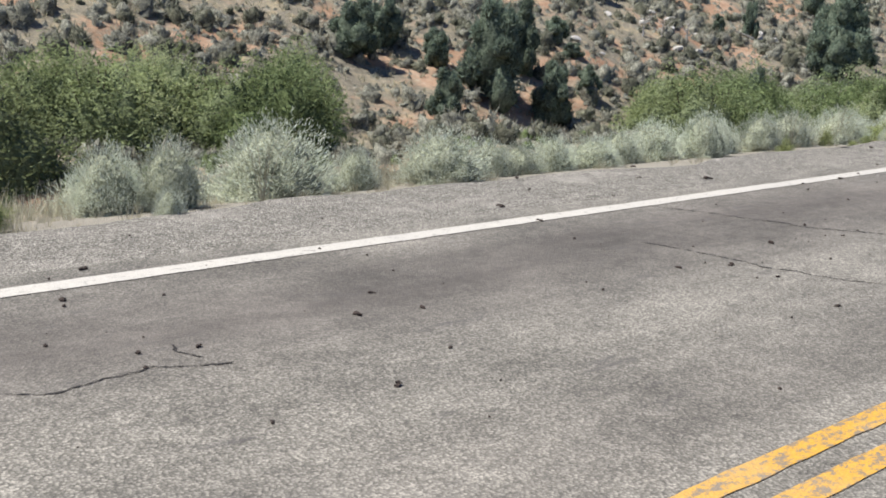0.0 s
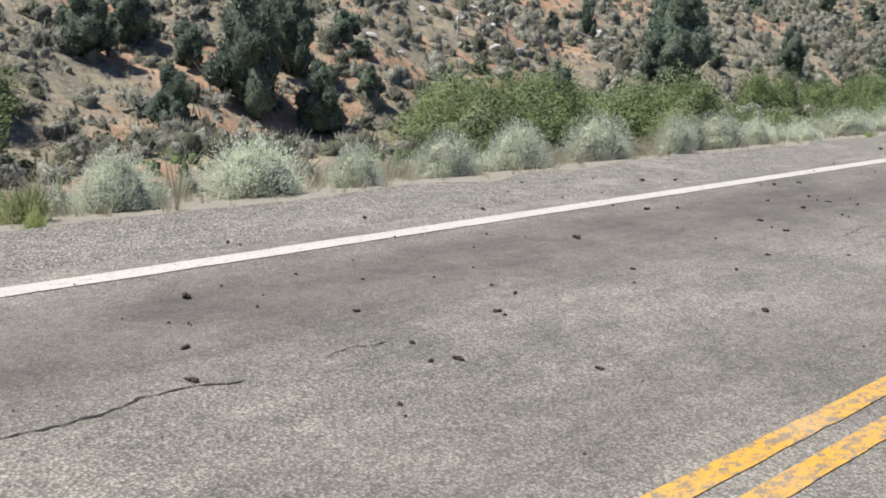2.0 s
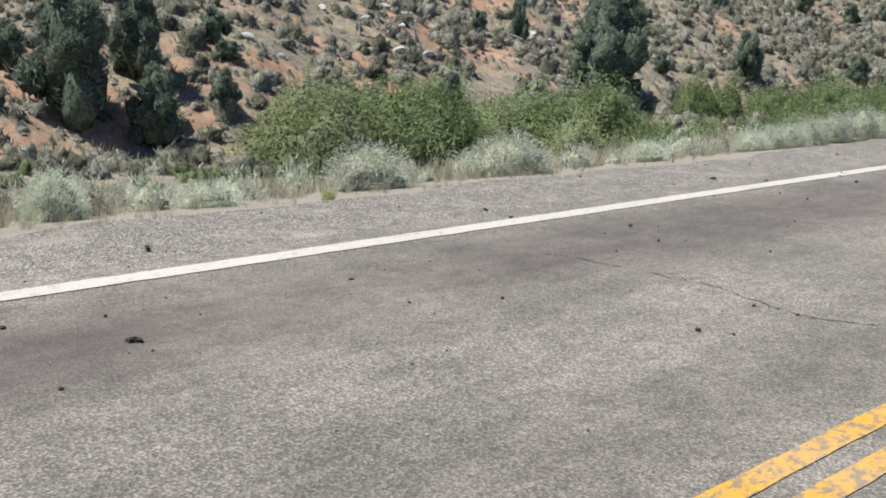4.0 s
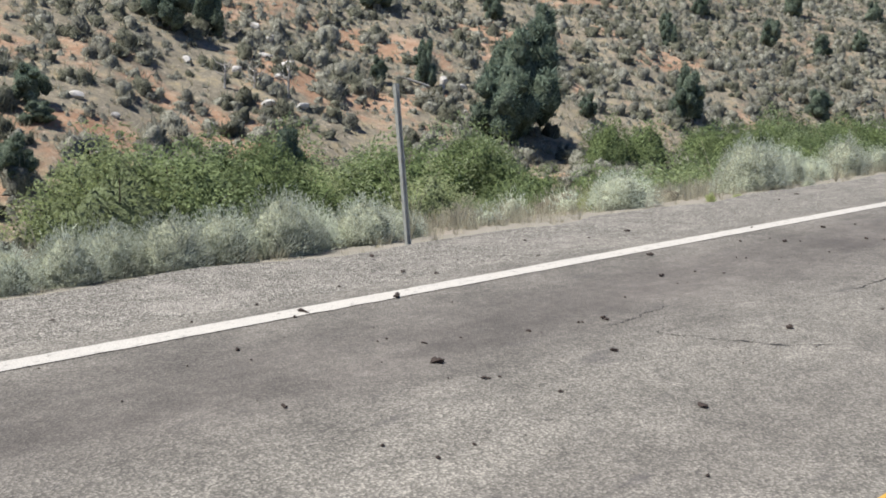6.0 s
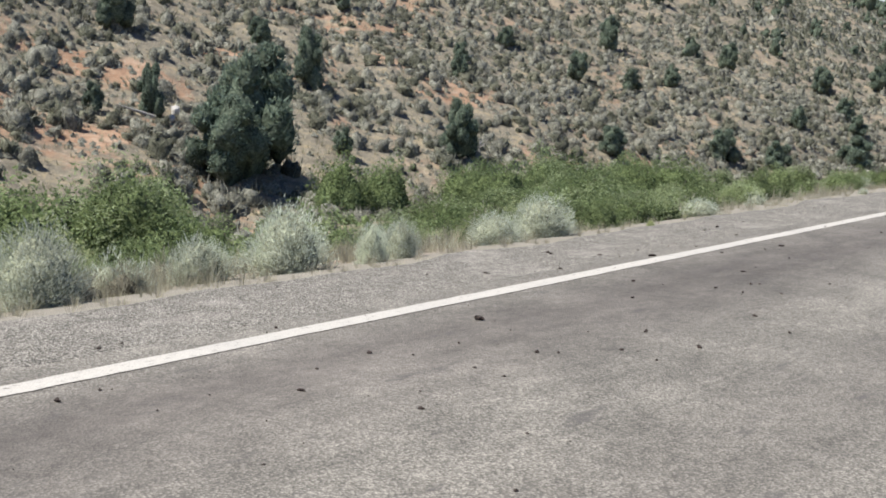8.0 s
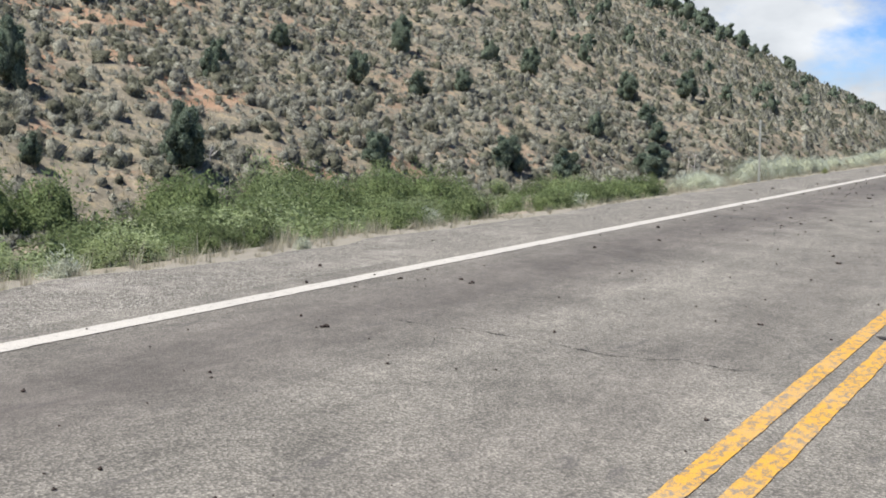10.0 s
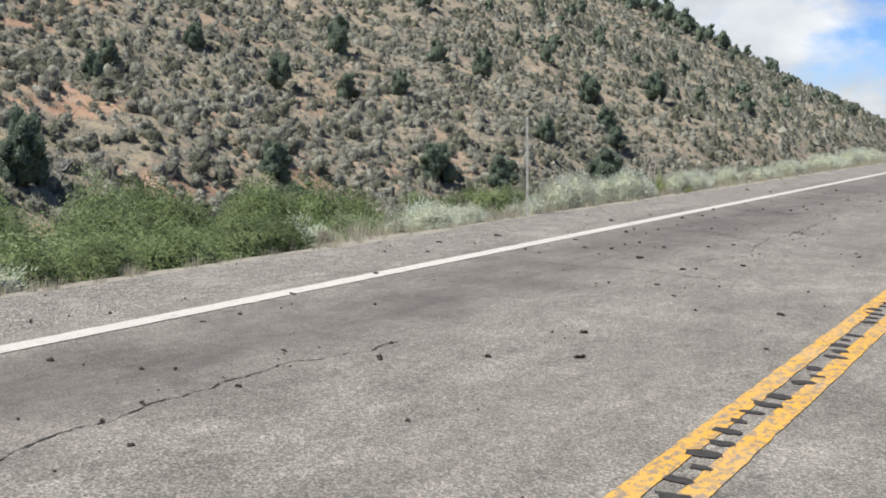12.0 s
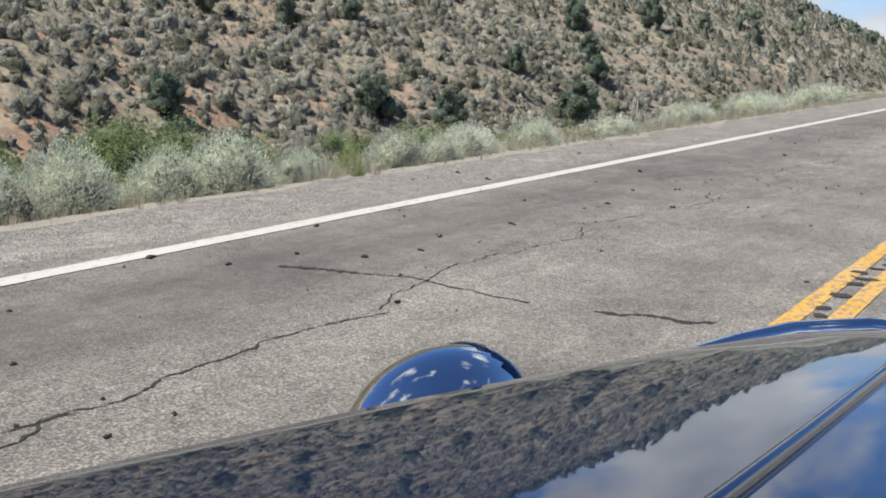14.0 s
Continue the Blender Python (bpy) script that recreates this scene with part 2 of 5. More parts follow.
# bitterbrush inside, its leaf tone darkened the same way for shade
BITTER_SHADE = shaded_inside("dark_olive_bitterbrush_inner_shade", (0.065, 0.066, 0.044), (0.235, 0.23, 0.165), 9.0, 0.10)
# inside of willows and gully brush: dark green painted in place of deep shade
GREEN_SHADE = shaded_inside("green_thicket_inner_shade", (0.078, 0.104, 0.042), (0.245, 0.305, 0.128), 11.0, 0.10)
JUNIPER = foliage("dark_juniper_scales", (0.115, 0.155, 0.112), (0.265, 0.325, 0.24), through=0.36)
# inside of juniper crowns: scale green darkened as the shade within
JUNIPER_SHADE = shaded_inside("dark_juniper_inner_shade", (0.045, 0.060, 0.040), (0.18, 0.215, 0.15), 6.0, 0.12)
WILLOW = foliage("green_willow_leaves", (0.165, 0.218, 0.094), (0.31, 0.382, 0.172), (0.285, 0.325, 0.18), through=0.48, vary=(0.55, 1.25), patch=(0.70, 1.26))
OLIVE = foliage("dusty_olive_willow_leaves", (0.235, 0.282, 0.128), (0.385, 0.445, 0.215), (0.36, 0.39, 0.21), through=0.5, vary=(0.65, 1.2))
# olive thicket inside, darker than its leaves as painted shade
OLIVE_SHADE = shaded_inside("dusty_olive_thicket_inner_shade", (0.12, 0.147, 0.072), (0.30, 0.345, 0.185), 11.0, 0.10)
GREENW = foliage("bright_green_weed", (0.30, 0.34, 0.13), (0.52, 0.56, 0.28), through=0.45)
# weed inside: a darker green that paints the shade under the leaves
GREENW_SHADE = shaded_inside("bright_green_weed_inner_shade", (0.15, 0.17, 0.07), (0.36, 0.39, 0.18), 20.0, 0.05)
GULLY = foliage("olive_gully_brush", (0.17, 0.205, 0.105), (0.37, 0.41, 0.235), through=0.4)
STRAW = foliage("dry_straw_grass", (0.33, 0.30, 0.21), (0.54, 0.50, 0.375), through=0.42)
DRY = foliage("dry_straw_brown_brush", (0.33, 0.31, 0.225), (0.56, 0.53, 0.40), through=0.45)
# dry brush inside: straw colour darkened to read as shade
DRY_SHADE = shaded_inside("dry_straw_brown_brush_inner_shade", (0.13, 0.115, 0.08), (0.33, 0.30, 0.215), 20.0, 0.05)


# ---- helpers for meshes ----
def mesh_arrays(name, verts, faces, mat, smooth=False, inner=None, which=None):
    """One mesh from arrays of places and of equal-sided faces."""
    verts, faces = np.asarray(verts, np.float32), np.asarray(faces, np.int32)
    me = bpy.data.meshes.new(name)
    n, k = faces.shape
    me.vertices.add(len(verts))
    me.vertices.foreach_set("co", verts.ravel())
    me.loops.add(n * k)
    me.loops.foreach_set("vertex_index", faces.ravel())
    me.polygons.add(n)
    me.polygons.foreach_set("loop_start", np.arange(0, n * k, k, dtype=np.int32))
    me.polygons.foreach_set("use_smooth", np.full(n, smooth))
    me.update(calc_edges=True)
    me.materials.append(mat)
    # second material: the inside of a bush, with its shade put into the colour
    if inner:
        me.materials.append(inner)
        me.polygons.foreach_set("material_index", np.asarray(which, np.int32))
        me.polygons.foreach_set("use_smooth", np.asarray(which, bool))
    return me


def part(name, bm, material, parent=None, label="", smooth=False):
    me = bpy.data.meshes.new(name)
    bm.to_mesh(me)
    bm.free()
    me.materials.append(material)
    if smooth:
        me.polygons.foreach_set("use_smooth", np.full(len(me.polygons), True))
    ob = new(name, me)
    ob.parent = parent
    return tagged(ob, label)


def box(bm, x0, x1, y0, y1, z0, z1, bevel=0.0):
    g = bmesh.ops.create_cube(bm, size=1, matrix=Matrix.Translation(((x0 + x1) / 2, (y0 + y1) / 2, (z0 + z1) / 2)) @ Matrix.Diagonal((x1 - x0, y1 - y0, z1 - z0, 1)))
    if bevel:
        bmesh.ops.bevel(bm, geom=list({e for v in g["verts"] for e in v.link_edges}), offset=bevel, segments=2, affect="EDGES")


def tube(points, radii, sides=6):
    """Places and quads of a tapering tube along points."""
    v, f = [], []
    pts = [Vector(p) for p in points]
    run = (pts[-1] - pts[0]).normalized()
    ref = Vector((0, 1, 0.05)) if abs(run.z) > 0.75 else Vector((0.03, 0.02, 1))
    for k, p in enumerate(pts):
        way = (pts[min(k + 1, len(pts) - 1)] - pts[max(k - 1, 0)]).normalized()
        a = way.cross(ref).normalized()
        b = way.cross(a)
        for s in range(sides):
            q = 2 * math.pi * s / sides
            v.append(p + (a * math.cos(q) + b * math.sin(q)) * radii[k])
    for k in range(len(pts) - 1):
        for s in range(sides):
            f.append((k * sides + s, k * sides + (s + 1) % sides, (k + 1) * sides + (s + 1) % sides, (k + 1) * sides + s))
    return np.array([tuple(q) for q in v]), np.array(f)


def join(parts_list):
    vs, fs, n = [], [], 0
    for v, f in parts_list:
        vs.append(v)
        fs.append(f + n)
        n += len(v)
    return np.concatenate(vs), np.concatenate(fs)


def leaves(rng, centres, outward, length, width, upright=0.0, out=0.3, wild=0.75):
    """One small pointed leaf at each centre, pointing more or less outward."""
    n = len(centres)
    way = outward * out + rng.normal(0, wild, (n, 3))
    way[:, 2] += upright * 0.5
    way /= np.linalg.norm(way, axis=1)[:, None] + 1e-6
    side = np.cross(way, rng.normal(0, 1, (n, 3)))
    side /= np.linalg.norm(side, axis=1)[:, None] + 1e-6
    ln = (length * rng.uniform(0.6, 1.4, n))[:, None]
    wd = (width * rng.uniform(0.6, 1.4, n))[:, None]
    v = np.stack([centres - way * ln * 0.45 - side * wd * 0.5, centres - way * ln * 0.45 + side * wd * 0.5, centres + way * ln * 0.55], 1).reshape(-1, 3)
    return v, np.arange(3 * n).reshape(n, 3)


def ball(rng, n, inner=0.0):
    d = rng.normal(0, 1, (n, 3))
    d /= np.linalg.norm(d, axis=1)[:, None]
    r = (inner ** 3 + (1 - inner ** 3) * rng.uniform(0, 1, n)) ** (1 / 3)
    return d * r[:, None], d


def core(rng, sides, rings, rx, rz, low=0.02):
    """An uneven low dome of few faces, the dense inside of a bush."""
    v, f = [], []
    for r in range(rings + 1):
        a = (r / rings) * 1.5
        for s in range(sides):
            q = 2 * math.pi * (s + 0.5 * (r % 2)) / sides
            j = rng.uniform(0.78, 1.15)
            v.append((rx * math.cos(a) * math.cos(q) * j, rx * math.cos(a) * math.sin(q) * j, low + rz * math.sin(a) * rng.uniform(0.85, 1.1)))
    for r in range(rings):
        for s in range(sides):
            f.append((r * sides + s, r * sides + (s + 1) % sides, (r + 1) * sides + (s + 1) % sides, (r + 1) * sides + s))
    return np.array(v), np.array(f)


def scatter(rng, variants, places, sizes, turn=True, tall=None):
    """Many copies of a few plant shapes as one set of arrays."""
    pick = rng.integers(0, len(variants), len(places))
    n0 = 0
    vs, fs, ms = [], [], []
    for k, (v, f, m) in enumerate(variants):
        idx = np.where(pick == k)[0]
        if not len(idx):
            continue
        a = rng.uniform(0, 2 * math.pi, len(idx))
        c, s = np.cos(a), np.sin(a)
        sz = sizes[idx]
        h = sz if tall is None else tall[idx]
        x = (v[None, :, 0] * c[:, None] - v[None, :, 1] * s[:, None]) * sz[:, None] + places[idx, 0][:, None]
        y = (v[None, :, 0] * s[:, None] + v[None, :, 1] * c[:, None]) * sz[:, None] + places[idx, 1][:, None]
        z = v[None, :, 2] * h[:, None] + places[idx, 2][:, None]
        vs.append(np.stack([x, y, z], 2).reshape(-1, 3))
        fs.append((f[None] + (np.arange(len(idx)) * len(v))[:, None, None] + n0).reshape(-1, f.shape[1]))
        ms.append(np.tile(m, len(idx)))
        n0 += len(idx) * len(v)
    return np.concatenate(vs), np.concatenate(fs), np.concatenate(ms)


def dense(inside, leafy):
    """A bush of a dense inside, coloured darker as shade, and its leaves, with the material of each face."""
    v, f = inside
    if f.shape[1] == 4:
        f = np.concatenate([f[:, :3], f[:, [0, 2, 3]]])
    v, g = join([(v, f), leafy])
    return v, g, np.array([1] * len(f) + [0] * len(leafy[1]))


def blob(rng, sides, rings, c, rx, rz, rough=0.2):
    """An uneven round lump of few faces about a centre."""
    v, f = [], []
    for r in range(rings + 1):
        a = -1.45 + 2.9 * r / rings
        for s in range(sides):
            q = 2 * math.pi * (s + 0.5 * (r % 2)) / sides
            j = rng.uniform(1 - rough, 1 + rough)
            v.append((c[0] + rx * math.cos(a) * math.cos(q) * j, c[1] + rx * math.cos(a) * math.sin(q) * j, c[2] + rz * math.sin(a) * j))
    for r in range(rings):
        for s in range(sides):
            a, d = r * sides + s, r * sides + (s + 1) % sides
            f += [(a, d, d + sides), (a, d + sides, a + sides)]
    return np.array(v), np.array(f)


def lobed(rng, lobes, sides, rings, per, length, width, upright=0.3, out=0.6, wild=0.6, swell=1.0, rough=0.25):
    """A crown of lumps (x, y, z, radius, height), each set with leaves."""
    bodies, tufts = [], []
    for x, y, z, r, h in lobes:
        bodies.append(blob(rng, sides, rings, (x, y, z), r, h, rough))
        d = rng.normal(0, 1, (per, 3))
        d /= np.linalg.norm(d, axis=1)[:, None]
        d[:, 2] = np.where(d[:, 2] < -0.4, -d[:, 2], d[:, 2])
        q = d * np.array([r, r, h]) * (swell * rng.uniform(0.85, 1.25, per))[:, None] + np.array([x, y, z])
        tufts.append(leaves(rng, q, d, length, width, upright, out, wild))
    return dense(join(bodies), join(tufts))


def leafy_dome(rng, n, length, width, bumps=12, swell=0.30, fat=0.12, deep=0.62, sides=8, rings=4, body=0.74, upright=0.5, out=0.5, wild=0.6, top=1.0):
    """A lumpy crown of many leaves about a dense inside, one metre wide and one high, standing on the ground."""
    knob = rng.normal(0, 1, (bumps, 3))
    knob[:, 2] = np.abs(knob[:, 2]) * 0.9
    knob /= np.linalg.norm(knob, axis=1)[:, None]
    tall = rng.uniform(0.35, 1.0, bumps)

    def reach(d):
        far = 2.0 - 2.0 * d @ knob.T
        return 1.0 - swell + swell * (np.exp(-far / fat) * tall).max(1)

    d = rng.normal(0, 1, (n, 3))
    d /= np.linalg.norm(d, axis=1)[:, None]
    d[:, 2] = np.abs(d[:, 2])
    r = reach(d) * rng.uniform(deep ** 2, 1.1, n) ** 0.5
    q = d * r[:, None] * np.array([0.5, 0.5, 0.95 * top])
    v, f = [], []
    for k in range(rings + 1):
        a = 1.52 * k / rings
        for m in range(sides):
            b = 2 * math.pi * (m + 0.5 * (k % 2)) / sides
            v.append((math.cos(a) * math.cos(b), math.cos(a) * math.sin(b), math.sin(a)))
    v = np.array(v)
    v = v * (reach(v) * body * rng.uniform(0.92, 1.06, len(v)))[:, None] * np.array([0.5, 0.5, 0.95 * top])
    v[:sides, 2] -= 0.06
    for k in range(rings):
        for m in range(sides):
            a, b = k * sides + m, k * sides + (m + 1) % sides
            f += [(a, b, b + sides), (a, b + sides, a + sides)]
    return dense((v, np.array(f)), leaves(rng, q, d, length, width, upright, out, wild))


# ---- the lie of the land ----
def smooth_step(a, b, x):
    t = np.clip((x - a) / (b - a), 0, 1)
    return t * t * (3 - 2 * t)


def waves(x, y):
    return (0.55 * np.sin(x * 0.105 + 0.6) * np.sin(y * 0.13 + 0.4) + 0.32 * np.sin(x * 0.27 + y * 0.19) + 0.22 * np.sin(x * 0.51 - y * 0.43 + 1.0)
            + 0.10 * np.sin(x * 1.13 + 0.7) * np.sin(y * 1.31))


def ground_z(x, y):
    x, y = np.asarray(x, float), np.asarray(y, float)
    bank = -0.10 - 6.0 * smooth_step(5.0, 24.0, y) - 0.12 * smooth_step(5.0, 6.6, y)
    ramp = -5.6 + 0.385 * (y - 42.0) + 0.010 * (x - 100.0)
    crest = 412.0 + 0.66 * (y - 60.0)
    ramp = ramp - np.maximum(x - crest, 0) * 0.30 * smooth_step(0, 60, x - crest)
    ramp = np.minimum(ramp, 95.0 - 0.1 * np.abs(y - 300.0))
    hill = np.maximum(ramp, bank)
    w = smooth_step(38.0, 46.0, y)
    z = bank * (1 - w) + hill * w
    z = z + waves(x, y) * smooth_step(9.0, 45.0, y) * (1 + 1.4 * smooth_step(60, 140, y))
    right = np.where(y < -5.0, -0.10 - 0.5 * smooth_step(-5.0, -12.0, y) + 0.25 * waves(x, y) * smooth_step(-8.0, -40.0, y), z)
    return np.where((y > -5.2) & (y < 5.0), -0.10, right)


def lines(*stretches):
    out = []
    for a, b, step in stretches:
        out += list(np.arange(a, b, step))
    return np.array(out + [stretches[-1][1]])


def build_ground():
    xs = lines((-3000, -300, 300), (-300, -20, 14), (-20, 230, 1.0), (230, 620, 3.0), (620, 1000, 20), (1000, 4000, 300))
    ys = lines((-4000, -200, 300), (-200, -14, 12), (-14, -5.2, 0.8), (-5.2, 5.0, 3.4), (5.0, 90, 0.8), (90, 300, 4.0), (300, 700, 25), (700, 4000, 300))
    gx, gy = np.meshgrid(xs, ys, indexing="ij")
    gz = ground_z(gx, gy)
    v = np.stack([gx, gy, gz], 2).reshape(-1, 3)
    nx, ny = len(xs), len(ys)
    i, j = np.meshgrid(np.arange(nx - 1), np.arange(ny - 1), indexing="ij")
    a = (i * ny + j).ravel()
    f = np.stack([a, a + ny, a + ny + 1, a + 1], 1)
    ob = new("ground", mesh_arrays("ground", v, f, SOIL, True))
    tagged(ob, "dry reddish soil hillside and gully beside the road", "ground", kind="structure")


build_ground()


def strip(name, y0, y1, z0, z1, mat, x0=-400.0, x1=700.0, step=1.0, ragged=0.0, seed=1):
    """A long slab along the road with an uneven outer edge."""
    rng = np.random.default_rng(seed)
    xs = np.concatenate([np.arange(x0, -20, 10), np.arange(-20, 160, step), np.arange(160, x1 + 1, 10)])
    wob = rng.normal(0, 1, len(xs))
    wob = np.convolve(wob, [0.25, 0.5, 0.25], "same") * ragged
    bm = bmesh.new()
    rows = []
    for x, w in zip(xs, wob):
        rows.append([bm.verts.new(q) for q in ((x, y0, z0), (x, y0, z1), (x, y1 + w, z1 if not ragged else z1 - 0.03), (x, y1 + w * 1.1 + (0.12 if ragged else 0), z0))])
    for a, b in zip(rows, rows[1:]):
        for k in range(4):
            bm.faces.new((a[k], a[(k + 1) % 4], b[(k + 1) % 4], b[k]))
    bm.faces.new(rows[0])
    bm.faces.new(rows[-1][::-1])
    bmesh.ops.recalc_face_normals(bm, faces=bm.faces)
    return part(name, bm, mat)


road = tagged(strip("road", -3.95, 3.95, -0.30, 0.0, ASPHALT), "worn grey chip-seal asphalt highway", "road", kind="structure")
tagged(strip("shoulder", 3.95, 5.05, -0.30, -0.012, GRAVEL, ragged=0.10, step=0.35, seed=4), "grey gravel shoulder along the road", "shoulder", kind="structure")
right_shoulder = strip("shoulder", -3.95, -5.05, -0.30, -0.012, GRAVEL, ragged=-0.10, step=0.7, seed=5)
tagged(right_shoulder, "grey gravel shoulder along the road", "shoulder", kind="structure")


def sway(x):
    """How far the centre lines lie towards the other lane."""
    return 0.20 * (1.0 - float(smooth_step(24.0, 60.0, x)))


def stripe(name, y0, y1, mat, label, seed, drift=0.0):
    """A painted line with slightly uneven edges, a few millimetres proud."""
    rng = np.random.default_rng(seed)
    xs = np.concatenate([np.arange(-400, -10, 20), np.arange(-10, 140, 0.12), np.arange(140, 701, 10)])
    e = rng.normal(0, 0.0028, (len(xs), 2))
    v, f = [], []
    for k, x in enumerate(xs):
        off = drift * sway(x)
        v += [(x, y0 + off + e[k, 0], 0.0045), (x, y1 + off + e[k, 1], 0.0045)]
        if k:
            f.append((2 * k - 2, 2 * k, 2 * k + 1, 2 * k - 1))
    ob = new(name, mesh_arrays(name, v, f, mat))
    return tagged(ob, label, "road marking", kind="structure")


stripe("edge_line", 3.575, 3.725, WHITE, "solid white painted road edge line, slightly worn", 2)
stripe("centre_line", 0.05, 0.16, YELLOW, "worn yellow painted centre line, chipped", 3, 1.0)
stripe("centre_line", -0.16, -0.05, YELLOW, "worn yellow painted centre line, chipped", 6, 1.0)


# ---- plants ----
RNG = np.random.default_rng(11)


NEAR_SAGE = [leafy_dome(RNG, 84, 0.17, 0.030, 6, 0.55, 0.22, 0.45, 7, 3, 0.78, 1.1, 0.8, 0.5, 0.62) for _ in range(9)]
MIDDLE_SAGE = [leafy_dome(RNG, 46, 0.18, 0.042, 5, 0.55, 0.24, 0.45, 6, 2, 0.82, 1.0, 0.7, 0.5, 0.60) for _ in range(9)]
FAR_SAGE = [leafy_dome(RNG, 30, 0.22, 0.052, 5, 0.55, 0.22, 0.5, 6, 2, 0.78, 0.7, 0.6, 0.6, 0.58) for _ in range(7)]
FARTHEST_SAGE = [leafy_dome(RNG, 8, 0.18, 0.08, 4, 0.45, 0.2, 0.6, 5, 1, 0.95, 0.3, 0.6, 0.6, 0.55) for _ in range(6)]
BANK_SAGE = [leafy_dome(RNG, 420, 0.10, 0.012, 8, 0.40, 0.16, 0.5, 8, 3, 0.62, 1.2, 0.8, 0.45, 0.8) for _ in range(6)]


def bare(x, y):
    """Where the hillside is bare: 0 to 1."""
    return smooth_step(0.25, 0.75, 0.5 + 0.5 * np.sin(x * 0.23 + 1.7 * np.sin(y * 0.17) + 0.5) * np.sin(y * 0.31 + 1.3 * np.sin(x * 0.11)))


def high_up(x, y, rng):
    """The steep upper slope, where the brush stands thinner."""
    rise = (ground_z(x, y) - 1.4) / np.hypot(x - 66.0, y)
    return (rise > 0.15) & (rng.uniform(0, 1, len(x)) < 0.2)


CLEARINGS = ((82.0, 54.6, 6.5, 3.4, 0.6), (104.5, 47.7, 4.5, 1.7, 0.95), (117.0, 51.5, 4.0, 1.6, 0.75), (52.5, 43.0, 6.0, 2.4, 0.9), (88.0, 48.8, 3.6, 1.8, 0.9), (106.5, 46.0, 4.0, 1.2, 0.8), (48.5, 47.6, 4.0, 2.0, 0.8), (68.0, 49.5, 3.5, 2.0, 0.7), (100.5, 60.0, 3.0, 1.5, 0.8), (150.5, 55.0, 3.5, 1.5, 0.8), (140.0, 48.0, 3.5, 1.2, 0.8))


def cleared(x, y, rng):
    """Open rocky or bare places among the brush."""
    out = np.zeros(len(x), bool)
    for cx, cy, rx, ry, share in CLEARINGS:
        out |= (((x - cx) / rx) ** 2 + ((y - cy) / ry) ** 2 < 1) & (rng.uniform(0, 1, len(x)) < share)
    return out


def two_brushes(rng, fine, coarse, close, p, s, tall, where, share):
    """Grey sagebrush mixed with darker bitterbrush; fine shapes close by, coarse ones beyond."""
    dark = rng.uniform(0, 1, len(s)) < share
    for pick, name, leaf, inside, label in ((~dark, "sagebrush", SAGE, SAGE_SHADE, "grey-green sagebrush "), (dark, "bitterbrush", BITTER, BITTER_SHADE, "dark olive bitterbrush ")):
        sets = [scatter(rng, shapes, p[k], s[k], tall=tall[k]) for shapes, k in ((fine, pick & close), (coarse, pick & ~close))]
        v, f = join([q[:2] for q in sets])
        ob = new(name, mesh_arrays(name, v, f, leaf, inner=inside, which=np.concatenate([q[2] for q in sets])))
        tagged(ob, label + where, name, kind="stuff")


def sage_fields():
    rng = np.random.default_rng(21)
    n = 10500
    x, y = rng.uniform(18, 215, n), rng.uniform(36, 82, n)
    keep = rng.uniform(0, 1, n) > 0.50 * bare(x, y) * smooth_step(36, 42, y) + 0.03
    keep &= (y < 74) | (x > 96)
    keep &= ~high_up(x, y, rng) & ~cleared(x, y, rng)
    x, y = x[keep], y[keep]
    p = np.stack([x, y, ground_z(x, y) - 0.04], 1)
    s = 1.05 + 1.95 * rng.uniform(0, 1, len(x)) ** 2.0
    tall = s * rng.uniform(0.65, 1.2, len(x))
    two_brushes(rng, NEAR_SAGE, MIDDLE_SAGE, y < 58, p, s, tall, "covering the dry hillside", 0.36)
    n = 62000
    x, y = rng.uniform(90, 530, n), rng.uniform(39, 330, n)
    keep = (rng.uniform(0, 1, n) > 0.22 * bare(x, y) + 0.03) & ((x > 215) | (y > 82)) & (y < 60 + 0.75 * x) & (x < 427 + 0.66 * (y - 60.0)) & (y < 0.55 * x + 40)
    x, y = x[keep], y[keep]
    p = np.stack([x, y, ground_z(x, y) - 0.04], 1)
    s = 1.1 + 2.7 * rng.uniform(0, 1, len(x)) ** 2.2
    near = (x < 260) & (y < 120)
    s[~near] *= 1.15
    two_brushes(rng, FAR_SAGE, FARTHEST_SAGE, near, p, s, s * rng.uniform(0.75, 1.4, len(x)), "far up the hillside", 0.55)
    n = 11500
    x, y = rng.uniform(18, 230, n), rng.uniform(39, 84, n)
    keep = (rng.uniform(0, 1, n) > 0.35 * bare(x, y)) & ((y < 74) | (x > 96)) & ~high_up(x, y, rng)
    x, y = x[keep], y[keep]
    p = np.stack([x, y, ground_z(x, y) - 0.03], 1)
    s = rng.uniform(0.45, 1.25, len(x))
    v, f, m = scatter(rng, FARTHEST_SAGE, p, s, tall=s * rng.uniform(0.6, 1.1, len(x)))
    ob = new("low_brush", mesh_arrays("low_brush", v, f, SAGE, inner=SAGE_SHADE, which=m))
    tagged(ob, "small low brush between the sagebrush", "brush", kind="stuff")


sage_fields()


